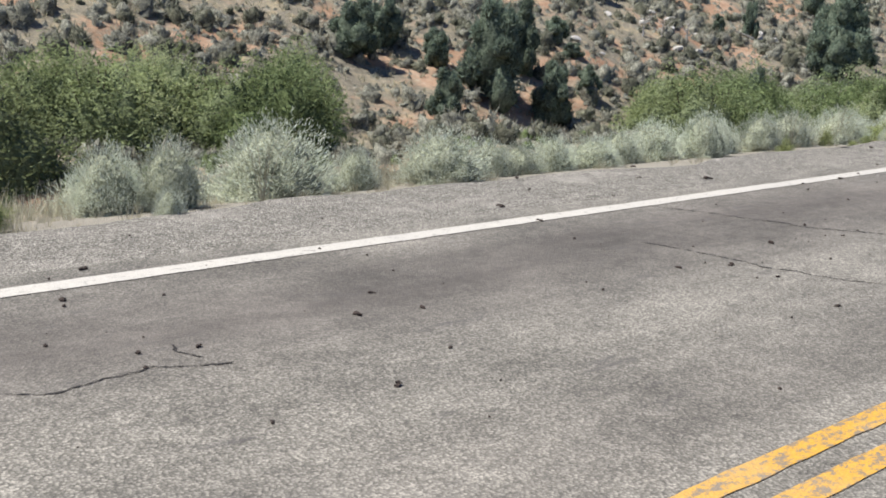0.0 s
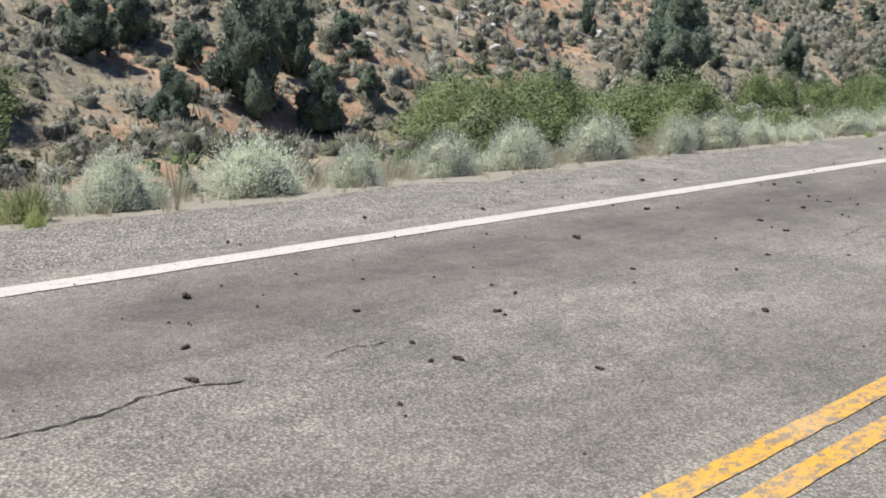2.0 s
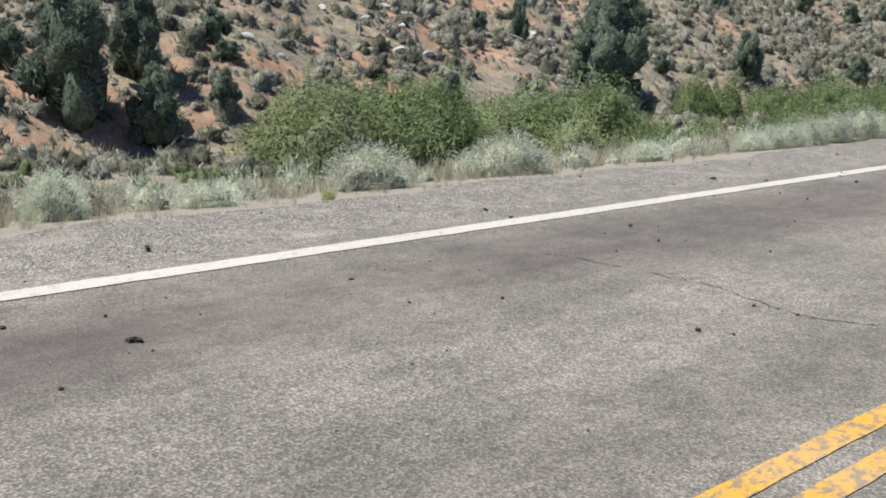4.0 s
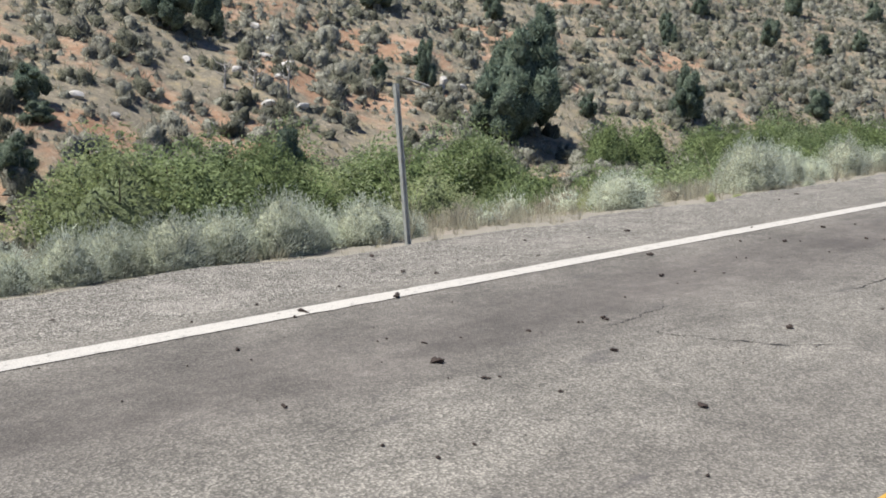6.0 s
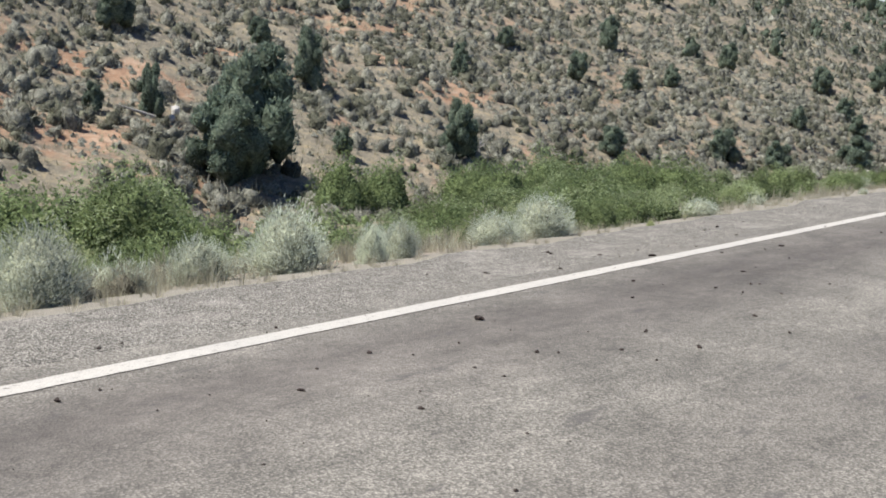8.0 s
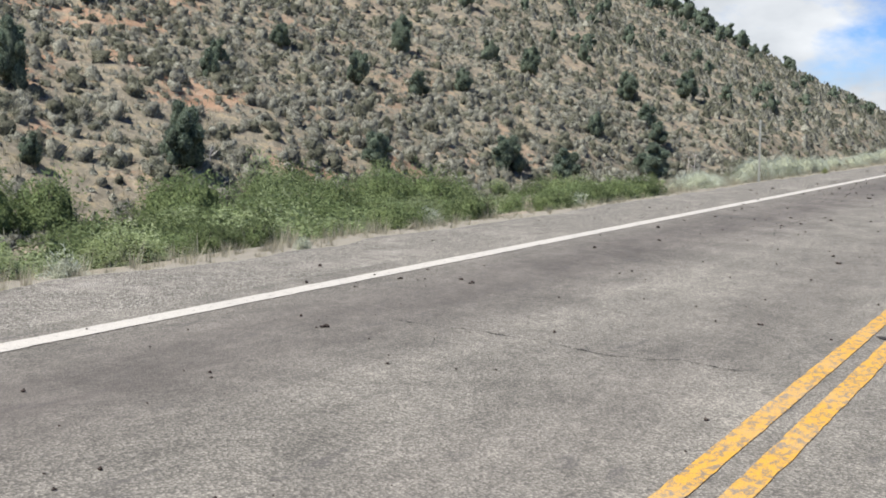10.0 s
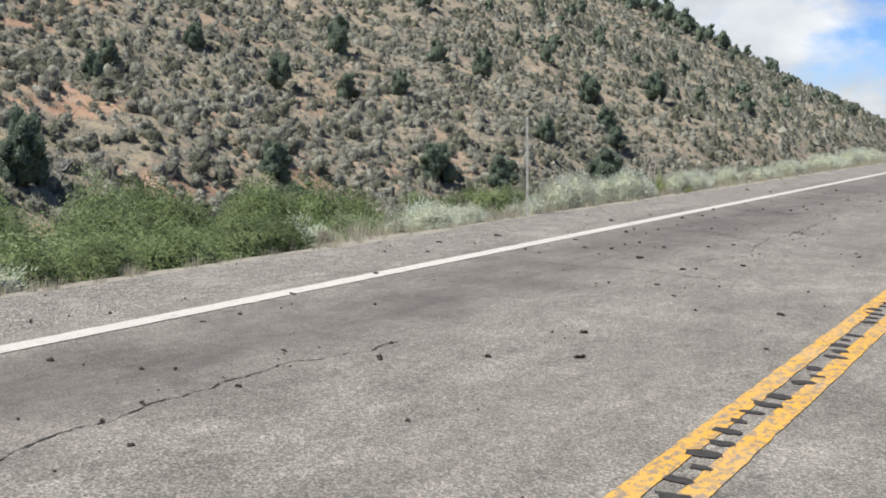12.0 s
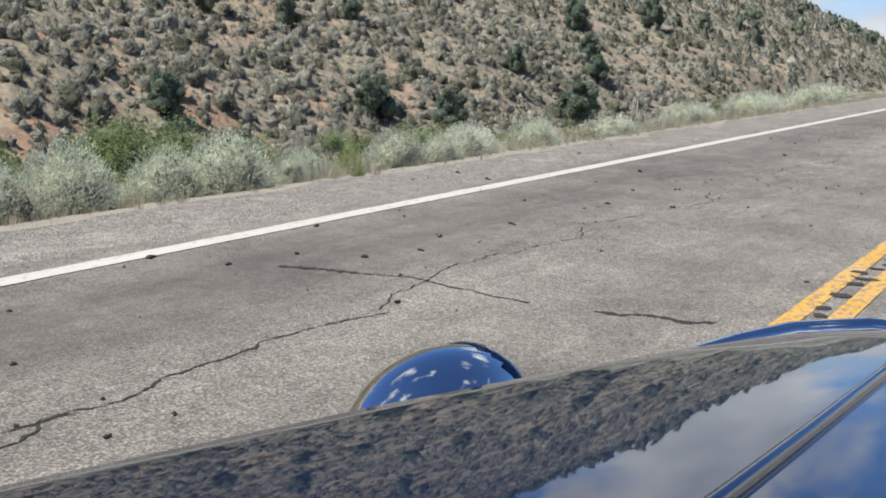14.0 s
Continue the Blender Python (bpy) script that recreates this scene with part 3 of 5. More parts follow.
def rabbitbrush_shape(rng, n=6400, length=0.047, width=0.0085, upright=1.1):
    """A dense rounded bush of fine upright shoots, one metre across and one high, thin and twiggy low down."""
    d = rng.normal(0, 1, (n, 3))
    d /= np.linalg.norm(d, axis=1)[:, None]
    d[:, 2] = np.abs(d[:, 2])
    low = d[:, 2] < 0.22
    d = d[~low | (rng.uniform(0, 1, n) < 0.45)]
    a = np.arctan2(d[:, 1], d[:, 0])
    lobes = 0.90 + 0.06 * np.sin(3 * a + rng.uniform(0, 6)) + 0.06 * np.sin(5 * a + 5 * d[:, 2] + rng.uniform(0, 6)) + 0.05 * np.sin(9 * a + 8 * d[:, 2])
    r = rng.uniform(0.62, 1.10, len(d)) ** 0.6 * lobes
    q = d * r[:, None] * np.array([0.5, 0.5, 0.95])
    fine = leaves(rng, q, d, length, width, upright, 0.8, 0.32)
    v, f, m = dense(core(rng, 14, 7, 0.33, 0.72), fine)
    v[:, 2] = np.maximum(v[:, 2], -0.02)
    return v, f, m


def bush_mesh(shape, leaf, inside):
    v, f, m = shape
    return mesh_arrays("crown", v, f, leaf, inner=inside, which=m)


def stems_shape(rng, n=26, height=0.6, spread=0.36, thick=0.006):
    out = []
    for _ in range(n):
        a, r = rng.uniform(0, 2 * math.pi), rng.uniform(0.2, 1.0) * spread
        out.append(tube([(0.05 * math.cos(a), 0.05 * math.sin(a), -0.05), (0.5 * r * math.cos(a), 0.5 * r * math.sin(a), 0.45 * height), (r * math.cos(a), r * math.sin(a), height * rng.uniform(0.7, 1.0))], [thick, thick * 0.7, thick * 0.3], 3))
    return join(out)


RABBIT_CROWNS = [bush_mesh(rabbitbrush_shape(RNG), RABBIT, RABBIT_SHADE) for _ in range(6)]
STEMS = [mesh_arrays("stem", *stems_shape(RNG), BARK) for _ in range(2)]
GREEN_CROWNS = [bush_mesh(leafy_dome(RNG, 1500, 0.17, 0.013, 9, 0.55, 0.18, 0.30, 8, 3, 0.50, 1.5, 0.7, 0.5), GREENW, GREENW_SHADE) for _ in range(2)]


def thing(name, label, category, group="", at=(0, 0, 0), turn=0.0, scale=(1, 1, 1)):
    e = new(name)
    e.empty_display_size = 0.2
    e.matrix_world = Matrix.LocRotScale(at, Euler((0, 0, turn)), scale)
    return tagged(e, label, category, group)


def child(name, me, parent, label=""):
    ob = new(name, me)
    ob.parent = parent
    return tagged(ob, label)


def bush(x, y, w, h, crowns, label, k):
    z = float(ground_z(x, y))
    e = thing("roadside_bush", label, "bush", "bushes along the shoulder", (x, y, z - 0.02), random.uniform(0, 6.28), (w, w, h))
    child("crown", crowns[k % len(crowns)], e)
    tagged(child("stem", STEMS[k % 2], e, "woody grey-brown stems"), kind="stuff")


VERGE_A = [(8.8, 5.95, 0.62, 0.56), (9.25, 5.85, 0.62, 0.58), (10.2, 5.9, 1.15, 0.70), (11.2, 6.0, 0.5, 0.42), (12.0, 5.75, 0.95, 0.53), (13.2, 5.9, 0.6, 0.34), (14.25, 5.8, 0.64, 0.36), (15.45, 5.9, 0.76, 0.50),
           (16.05, 5.65, 0.65, 0.56), (17.5, 5.8, 0.64, 0.50), (18.3, 5.85, 0.76, 0.52), (19.5, 5.75, 0.88, 0.52), (21.6, 5.9, 0.74, 0.50), (22.9, 5.9, 0.95, 0.54), (12.8, 5.95, 0.62, 0.42), (13.7, 5.9, 0.6, 0.40), (14.9, 5.95, 0.6, 0.42), (16.8, 5.95, 0.62, 0.45), (20.4, 6.0, 0.6, 0.40)]
VERGE_B = [(24.1, 5.9, 0.55, 0.42), (25.4, 5.95, 0.70, 0.50), (26.5, 5.95, 0.72, 0.56), (28.15, 6.05, 0.90, 0.61), (29.4, 5.8, 0.56, 0.50), (30.4, 6.15, 0.50, 0.46), (30.9, 6.0, 0.88, 0.54), (31.9, 6.0, 0.55, 0.42),
           (33.1, 5.8, 0.62, 0.23), (34.9, 5.9, 0.92, 0.47), (36.9, 5.9, 1.05, 0.49), (39.4, 5.9, 0.62, 0.28)]
VERGE_C = [(41.9, 5.9, 0.55, 0.30), (42.3, 5.85, 0.60, 0.34), (42.8, 5.8, 0.62, 0.37), (43.3, 5.8, 0.60, 0.42), (43.7, 5.95, 0.62, 0.45), (44.6, 5.85, 0.66, 0.48), (45.5, 5.9, 0.62, 0.45), (46.7, 6.0, 0.5, 0.30), (44.1, 5.8, 0.74, 0.47), (45.1, 5.75, 0.78, 0.56), (46.05, 5.8, 0.72, 0.46), (49.85, 5.8, 0.85, 0.46), (52.6, 5.75, 1.02, 0.72), (53.4, 5.95, 0.62, 0.62),
           (54.2, 6.1, 0.58, 0.55), (55.2, 6.25, 0.58, 0.38), (56.3, 6.25, 0.86, 0.65), (58.1, 6.5, 0.64, 0.43), (58.75, 6.1, 0.84, 0.65), (59.6, 5.85, 0.34, 0.40), (60.1, 5.9, 0.44, 0.42), (60.5, 6.4, 0.44, 0.34),
           (61.8, 5.95, 0.70, 0.38), (62.6, 5.85, 0.86, 0.53), (66.4, 5.7, 0.62, 0.27)]
VERGE_D = [(87.4, 6.1, 0.95, 0.41), (88.5, 6.2, 0.82, 0.32), (92.0, 6.3, 0.88, 0.58), (92.85, 6.3, 1.0, 0.66), (94.05, 6.3, 0.8, 0.56), (94.6, 6.0, 1.05, 0.64), (95.75, 6.15, 0.5, 0.36), (96.3, 6.4, 0.46, 0.40),
           (98.0, 6.2, 0.86, 0.52), (98.75, 6.05, 0.6, 0.42), (100.0, 6.4, 0.82, 0.50), (101.0, 6.8, 1.0, 0.48), (102.1, 6.3, 0.88, 0.50), (104.9, 6.1, 1.2, 0.40), (109.8, 6.5, 1.05, 0.52), (111.0, 6.7, 1.4, 0.50),
           (114.8, 6.4, 1.44, 0.62), (118.0, 6.9, 1.5, 0.60), (122.5, 6.9, 1.6, 0.70), (126.7, 6.95, 2.2, 0.76)]
for k, (x, y, w, h) in enumerate(VERGE_A + VERGE_B + VERGE_C + VERGE_D):
    bush(x + 0.28 * w, y + 0.28 * w, w * 1.06, h * 1.10, RABBIT_CROWNS, "rounded silver-green rabbitbrush at the gravel edge" if w > 0.7 else "small silver-green rabbitbrush at the gravel edge", k)
for k, (x, y, w, h) in enumerate([(20.95, 5.85, 0.6, 0.46), (17.35, 5.45, 0.36, 0.24), (50.4, 6.6, 0.6, 0.5), (97.35, 6.55, 0.55, 0.64), (95.2, 6.6, 0.4, 0.4), (18.9, 5.75, 0.34, 0.34), (20.3, 5.8, 0.4, 0.42)]):
    bush(x, y, w, h, GREEN_CROWNS, "bright yellow-green weedy bush at the gravel edge", k)


def behind_verge():
    """Lower growth on the bank behind the first row of bushes."""
    rng = np.random.default_rng(5)
    n = 820
    x, y = rng.uniform(0, 170, n), 6.25 + rng.exponential(1.6, n)
    gap = (x > 63) & (x < 86)
    keep = (~gap & (x < 88)) | (rng.uniform(0, 1, n) < np.where(gap, 0.12, 0.40))
    x, y = x[keep], y[keep]
    p = np.stack([x, y, ground_z(x, y) - 0.03], 1)
    s = rng.uniform(0.35, 0.85, len(x))
    tall = s * rng.uniform(0.6, 1.1, len(x))
    dry = rng.uniform(0, 1, len(x)) < 0.42
    for pick, name, leaf, inside, label in ((~dry, "bank_brush", RABBIT, RABBIT_SHADE, "low grey-green brush on the roadside bank"), (dry, "dry_brush", DRY, DRY_SHADE, "low dry straw-brown brush on the roadside bank")):
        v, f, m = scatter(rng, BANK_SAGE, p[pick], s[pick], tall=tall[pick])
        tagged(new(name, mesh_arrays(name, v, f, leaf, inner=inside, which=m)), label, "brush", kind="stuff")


behind_verge()


def gully_brush():
    """Mixed brush on the floor of the gully and its lower bank."""
    rng = np.random.default_rng(9)
    n = 3500
    x, y = rng.uniform(12, 175, n), rng.uniform(9, 38, n)
    p = np.stack([x, y, ground_z(x, y) - 0.04], 1)
    s = rng.uniform(0.6, 1.5, n) * (0.55 + 0.45 * smooth_step(10, 20, y))
    v, f, m = scatter(rng, MIDDLE_SAGE, p, s, tall=s * rng.uniform(0.8, 1.5, n))
    ob = new("gully_brush", mesh_arrays("gully_brush", v, f, GULLY, inner=GREEN_SHADE, which=m))
    tagged(ob, "olive-green brush on the floor of the gully", "brush", kind="stuff")


gully_brush()


def grass():
    rng = np.random.default_rng(8)

    def tuft(k, h, w):
        a, r = rng.uniform(0, 6.28, k), rng.uniform(0, 0.10, k)
        base = np.stack([r * np.cos(a), r * np.sin(a), np.zeros(k)], 1)
        tip = base + np.stack([0.5 * h * np.cos(a) * rng.uniform(0, 1, k), 0.5 * h * np.sin(a) * rng.uniform(0, 1, k), h * rng.uniform(0.5, 1.0, k)], 1)
        side = np.stack([-np.sin(a), np.cos(a), np.zeros(k)], 1) * w
        v = np.stack([base - side, base + side, tip], 1).reshape(-1, 3)
        return v, np.arange(3 * k).reshape(k, 3), np.zeros(k, int)

    near = [tuft(22, 0.20, 0.0032) for _ in range(4)]
    n = 3000
    x, y = rng.uniform(0, 150, n), 5.05 + np.abs(rng.normal(0, 1.3, n))
    p = np.stack([x, y, ground_z(x, y) - 0.01], 1)
    s = rng.uniform(0.3, 1.2, n) * (0.3 + 0.5 * smooth_step(5.0, 5.8, y))
    v, f, m = scatter(rng, near, p, s)
    ob = new("grass", mesh_arrays("grass", v, f, STRAW))
    tagged(ob, "sparse dry straw grass at the road edge", "grass", kind="stuff")
    bank = [tuft(20, 0.30, 0.0042) for _ in range(5)]
    n = 8500
    x, y = rng.uniform(0, 150, n), 5.85 + np.abs(rng.normal(0, 1.7, n))
    p = np.stack([x, y, ground_z(x, y) - 0.01], 1)
    green = (x > 64) & (x < 87)
    p = p[~green | (rng.uniform(0, 1, n) < 0.15)]
    y, n = p[:, 1], len(p)
    v, f, m = scatter(rng, bank, p, rng.uniform(0.4, 1.2, n) * (0.45 + 0.55 * smooth_step(5.8, 6.8, y)))
    tagged(new("grass", mesh_arrays("grass", v, f, DRY)), "pale dry grass on the roadside bank", "grass", kind="stuff")
    far = [tuft(9, 0.40, 0.018) for _ in range(5)]
    n = 15000
    x, y = rng.uniform(15, 190, n), rng.uniform(39, 80, n)
    keep = rng.uniform(0, 1, n) < 0.25 + 0.6 * bare(x, y)
    x, y = x[keep], y[keep]
    p = np.stack([x, y, ground_z(x, y) - 0.01], 1)
    v, f, m = scatter(rng, far, p, rng.uniform(0.5, 1.3, len(x)))
    ob = new("grass", mesh_arrays("grass", v, f, STRAW))
    tagged(ob, "dry straw-coloured grass between the sagebrush", "grass", kind="stuff")


grass()


def juniper_shape(rng, lumps=11, sides=8, rings=5, per=260, length=0.062, width=0.020):
    """A broad uneven crown of dense lumps down to the ground, one metre wide and one high."""
    lobes = [(rng.normal(0, 0.02), rng.normal(0, 0.02), 0.45, 0.26, 0.42)]
    lean = rng.uniform(0, 6.28)
    for k in range(lumps):
        h = 0.10 + 0.78 * (k + rng.uniform(0, 1)) / lumps
        a = lean + k * 2.4 + rng.uniform(-0.5, 0.5)
        r = 0.34 * math.sqrt(max(0.04, 1 - (1.15 * h - 0.25) ** 2 * 1.25)) * rng.uniform(0.6, 1.15)
        w = rng.uniform(0.11, 0.20) * (1.15 - 0.55 * h)
        lobes.append((r * math.cos(a), r * math.sin(a), h, w, w * rng.uniform(0.8, 1.3)))
    return lobed(rng, lobes, sides, rings, per, length, width, 0.5, 0.7, 0.55, 1.06, 0.28)


def trunk_shape(rng, height, r0, limbs):
    out = [tube([(0, 0, -0.06), (0.01, 0.012, height * 0.4), (-0.012, 0.008, height)], [r0, r0 * 0.7, r0 * 0.2], 7)]
    for _ in range(limbs):
        h = rng.uniform(0.08, 0.75) * height
        a = rng.uniform(0, 6.28)
        ln = 0.36 * (1 - 0.7 * h)
        out.append(tube([(0, 0, h), (ln * 0.5 * math.cos(a), ln * 0.5 * math.sin(a), h + 0.05), (ln * math.cos(a), ln * math.sin(a), h + 0.12)], [r0 * 0.4, r0 * 0.25, r0 * 0.1], 4))
    return join(out)


JUNIPER_CROWNS = [bush_mesh(juniper_shape(RNG), JUNIPER, JUNIPER_SHADE) for _ in range(5)]
FAR_CROWNS = [bush_mesh(juniper_shape(RNG, 5, 6, 3, 26, 0.12, 0.05), JUNIPER, JUNIPER_SHADE) for _ in range(5)]
JUNIPER_TRUNKS = [mesh_arrays("trunk", *trunk_shape(RNG, 0.86, 0.035, 9), BARK) for _ in range(3)]


def juniper(x, y, w, h, k, far=False):
    z = float(ground_z(x, y))
    e = thing("juniper_tree", "far dark green juniper on the hillside" if far else "dark green juniper tree with a ragged crown", "tree", "junipers on the hillside", (x, y, z - 0.05), k * 1.7, (w, w, h))
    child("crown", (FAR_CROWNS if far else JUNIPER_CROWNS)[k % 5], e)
    child("trunk", JUNIPER_TRUNKS[k % 3], e)


JUNIPERS = [(49.2, 51.6, 3.2, 3.6), (52.5, 52.6, 2.5, 3.2), (54.0, 49.6, 2.0, 2.4), (55.0, 45.9, 4.8, 6.0), (59.8, 48.3, 3.0, 4.6), (57.8, 43.4, 2.7, 3.8), (47.9, 42.2, 2.0, 2.9), (66.4, 50.9, 2.1, 1.9), (65.7, 48.7, 1.7, 1.1), (62.4, 44.6, 2.0, 2.0),
            (80.3, 60.3, 3.1, 4.2), (83.7, 61.1, 2.3, 3.8), (103.0, 66.6, 3.0, 3.0), (96.5, 54.6, 1.6, 3.2), (93.3, 55.6, 1.4, 1.7), (96.6, 46.2, 5.6, 7.4), (94.0, 45.2, 4.6, 4.8), (115.4, 65.1, 2.0, 2.2), (113.2, 57.9, 2.8, 4.4),
            (106.0, 47.9, 1.4, 1.7), (115.3, 45.6, 2.8, 4.0), (159.4, 40.6, 2.8, 2.9), (179.9, 71.1, 3.2, 4.4), (164.7, 59.5, 2.6, 2.6), (172.5, 58.6, 2.3, 2.4)]
JUNIPERS_2 = [(198.4, 45.9, 2.6, 2.8), (138.3, 62.9, 1.7, 2.2), (155.0, 69.4, 2.2, 2.4), (154.5, 44.2, 3.2, 3.1), (182.0, 40.4, 4.8, 3.6), (183.8, 48.0, 1.9, 2.8), (158.3, 62.5, 2.6, 3.4), (132.8, 58.8, 1.7, 2.4), (134.8, 44.8, 2.6, 2.6), (245.0, 58.0, 4.0, 4.4), (222.0, 59.0, 3.4, 4.0), (205.0, 49.8, 2.6, 3.0), (204.0, 66.0, 3.0, 3.8), (71.5, 38.2, 2.2, 4.0)]
for k, (x, y, w, h) in enumerate(JUNIPERS + JUNIPERS_2):
    juniper(x, y, w, h, k)


def far_junipers():
    rng = np.random.default_rng(33)
    k = 0
    while k < 175:
        x, y = rng.uniform(120, 520), rng.uniform(48, 240)
        if y > 50 + 0.6 * x or (x < 200 and y < 66):
            continue
        s = rng.uniform(1.8, 4.0)
        juniper(x, y, s, s * rng.uniform(0.8, 1.25), k, True)
        k += 1
    for k in range(110):
        y = 52 + 1.5 * k + rng.uniform(-2, 2)
        x = 407 + 0.66 * (y - 60.0) + rng.uniform(-22, 8)
        s = rng.uniform(2.6, 5.2) * (0.8 + 0.6 * smooth_step(80, 112, y))
        if rng.uniform() > 0.22 + 0.6 * smooth_step(84, 112, y):
            continue
        juniper(x, y, s, s * rng.uniform(0.8, 1.3), k, True)


far_junipers()


def willow_shape(rng, n=2900, length=0.040, width=0.0175):
    """A soft leafy thicket crown, one metre wide and one high."""
    v, f, m = leafy_dome(rng, n, length, width, 20, 0.34, 0.11, 0.60, 12, 6, 0.76, 0.5, 0.35, 0.7)
    return v * np.array([1.42, 1.42, 1.22]), f, m


WILLOW_CROWNS = [bush_mesh(willow_shape(RNG), WILLOW, GREEN_SHADE) for _ in range(5)]
BIG_WILLOW_CROWNS = [bush_mesh(willow_shape(RNG, 5600, 0.028, 0.0132), WILLOW, GREEN_SHADE) for _ in range(4)]
OLIVE_CROWNS = [bush_mesh(willow_shape(RNG, 5600, 0.028, 0.0132), OLIVE, OLIVE_SHADE) for _ in range(3)]
WILLOW_STEMS = [mesh_arrays("stem", *stems_shape(RNG, 16, 0.75, 0.36, 0.012), BARK) for _ in range(2)]


def willow(x, y, w, h, k):
    z = float(ground_z(x, y))
    dusty = x < 33 or (x < 75 and k % 4 == 0)
    e = thing("willow_thicket", "dusty olive willow thicket in the gully" if dusty else "leafy green willow thicket in the gully", "bush", "willows in the gully", (x, y, z - 0.1), k * 2.3, (w, w, h))
    child("crown", OLIVE_CROWNS[k % 3] if dusty else BIG_WILLOW_CROWNS[k % 4] if w > 3.8 else WILLOW_CROWNS[k % 5], e)
    tagged(child("stem", WILLOW_STEMS[k % 2], e, "thin grey-brown willow stems"), kind="stuff")


def willows():
    rng = np.random.default_rng(14)
    k = 0
    for x0, x1, y0, y1, top, n in ((18, 40.5, 38, 47, -1.6, 24), (62, 83, 34, 41, -2.2, 30), (72, 81, 20, 29, -3.4, 9), (95, 129, 27, 40, -2.3, 40), (100, 126, 19, 28, -3.2, 16), (128, 150, 30, 40, -4.0, 14), (150, 240, 30, 37, -4.8, 12)):
        for _ in range(n):
            x, y = rng.uniform(x0, x1), rng.uniform(y0, y1)
            g = float(ground_z(x, y))
            h = max(1.2, (top + rng.uniform(-1.9, 0.5)) - g)
            willow(x, y, h * rng.uniform(0.8, 1.3), h, k)
            k += 1
    # a low continuous band on the floor of the gully
    for _ in range(44):
        x, y = rng.uniform(70, 104), rng.uniform(14, 33)
        h = max(0.9, 0.9 - 0.128 * (y + 1.25) + rng.uniform(-0.8, 0.2) - float(ground_z(x, y)))
        willow(x, y, h * rng.uniform(1.1, 1.6), h, k)
        k += 1
    # lower willows that climb the roadside bank
    for x0, x1, y0, y1, n in ((65.5, 84, 7.6, 19.0, 40), (84, 112, 7.6, 19.0, 24), (63.2, 75.5, 6.7, 10.5, 30), (62.9, 69.0, 6.2, 7.3, 16), (75.5, 84.8, 6.3, 7.6, 16), (84.5, 90.5, 7.0, 11.0, 10)):
        for _ in range(n):
            x, y = rng.uniform(x0, x1), rng.uniform(y0, y1)
            h = max(0.55, 1.0 - 0.163 * (y + 1.25) + rng.uniform(-0.6, 0.25) - float(ground_z(x, y)))
            willow(x, y, h * rng.uniform(1.1, 1.7), h, k)
            k += 1


willows()


def small_weeds():
    """Low weeds and dry stalks that stand out at the gravel edge."""
    for k, (x, y, w, h) in enumerate([(8.9, 5.15, 0.26, 0.26), (7.9, 5.6, 0.3, 0.34), (18.5, 5.2, 0.22, 0.14), (17.8, 5.0, 0.2, 0.16), (19.1, 5.3, 0.24, 0.2), (20.7, 5.3, 0.26, 0.2), (19.8, 5.35, 0.3, 0.22), (50.8, 5.35, 0.2, 0.14), (51.2, 5.25, 0.16, 0.1), (53.0, 5.3, 0.2, 0.14), (33.9, 5.3, 0.2, 0.16), (64.0, 5.3, 0.18, 0.12), (72.0, 5.35, 0.2, 0.14), (96.0, 5.5, 0.25, 0.2)]):
        e = thing("roadside_weed", "low olive-green weed growing at the gravel edge", "weed", "weeds at the gravel edge", (x, y, float(ground_z(x, y)) + (0.09 if y < 5.1 else 0.0)), k * 1.3, (w, w, h))
        child("foliage", GREEN_CROWNS[k % 2] if k % 3 else RABBIT_CROWNS[k % 6], e)
    rng = np.random.default_rng(64)
    stalks = []
    for _ in range(6):
        r, h = rng.uniform(0.05, 0.28), rng.uniform(0.35, 0.8)
        stalks.append(mesh_arrays("stalk", *tube([(0, 0, -0.05), (0.4 * r, 0.02 * r, 0.6 * h), (r, 0, h)], [0.0032, 0.0026, 0.0015], 3), STRAW))
    for k, (x, y) in enumerate([(18.9, 5.6), (17.9, 5.7), (51.3, 5.6), (22.0, 5.6), (54.5, 5.65), (9.9, 5.5), (46.6, 5.8), (90.4, 5.9), (29.0, 5.7)]):
        e = thing("dry_weed", "thin bleached dry weed stalks at the verge", "weed", "dry stalks at the verge", (x, y, float(ground_z(x, y))))
        for q in range(8):
            child("stalk", stalks[(k + q) % 6], e).rotation_euler = (0, 0, 0.8 * q + k)


small_weeds()


# ---- on the road: cracks, clods ----
def crack(points, width, seed):
    """A jagged open crack through a few places of the road surface."""
    rng = np.random.default_rng(seed)
    pts = [Vector((*p, 0)) for p in points]
    for _ in range(4):
        out = [pts[0]]
        for a, b in zip(pts, pts[1:]):
            d = b - a
            n = Vector((-d.y, d.x, 0))
            out += [(a + b) / 2 + n * rng.normal(0, 0.075), b]
        pts = out
    v, f = [], []
    for k, p in enumerate(pts):
        d = (pts[min(k + 1, len(pts) - 1)] - pts[max(k - 1, 0)]).normalized()
        n = Vector((-d.y, d.x, 0))
        w = 0.62 * width * max(0.22, rng.uniform(-0.1, 1.0)) * (1.0 if 0 < k < len(pts) - 1 else 0.15)
        v += [tuple(p + n * w / 2 + Vector((0, 0, 0.0035))), tuple(p - n * w / 2 + Vector((0, 0, 0.0035)))]
        if k:
            f.append((2 * k - 2, 2 * k - 1, 2 * k + 1, 2 * k))
    ob = new("crack", mesh_arrays("crack", v, f, CRACK))
    ob.parent = road


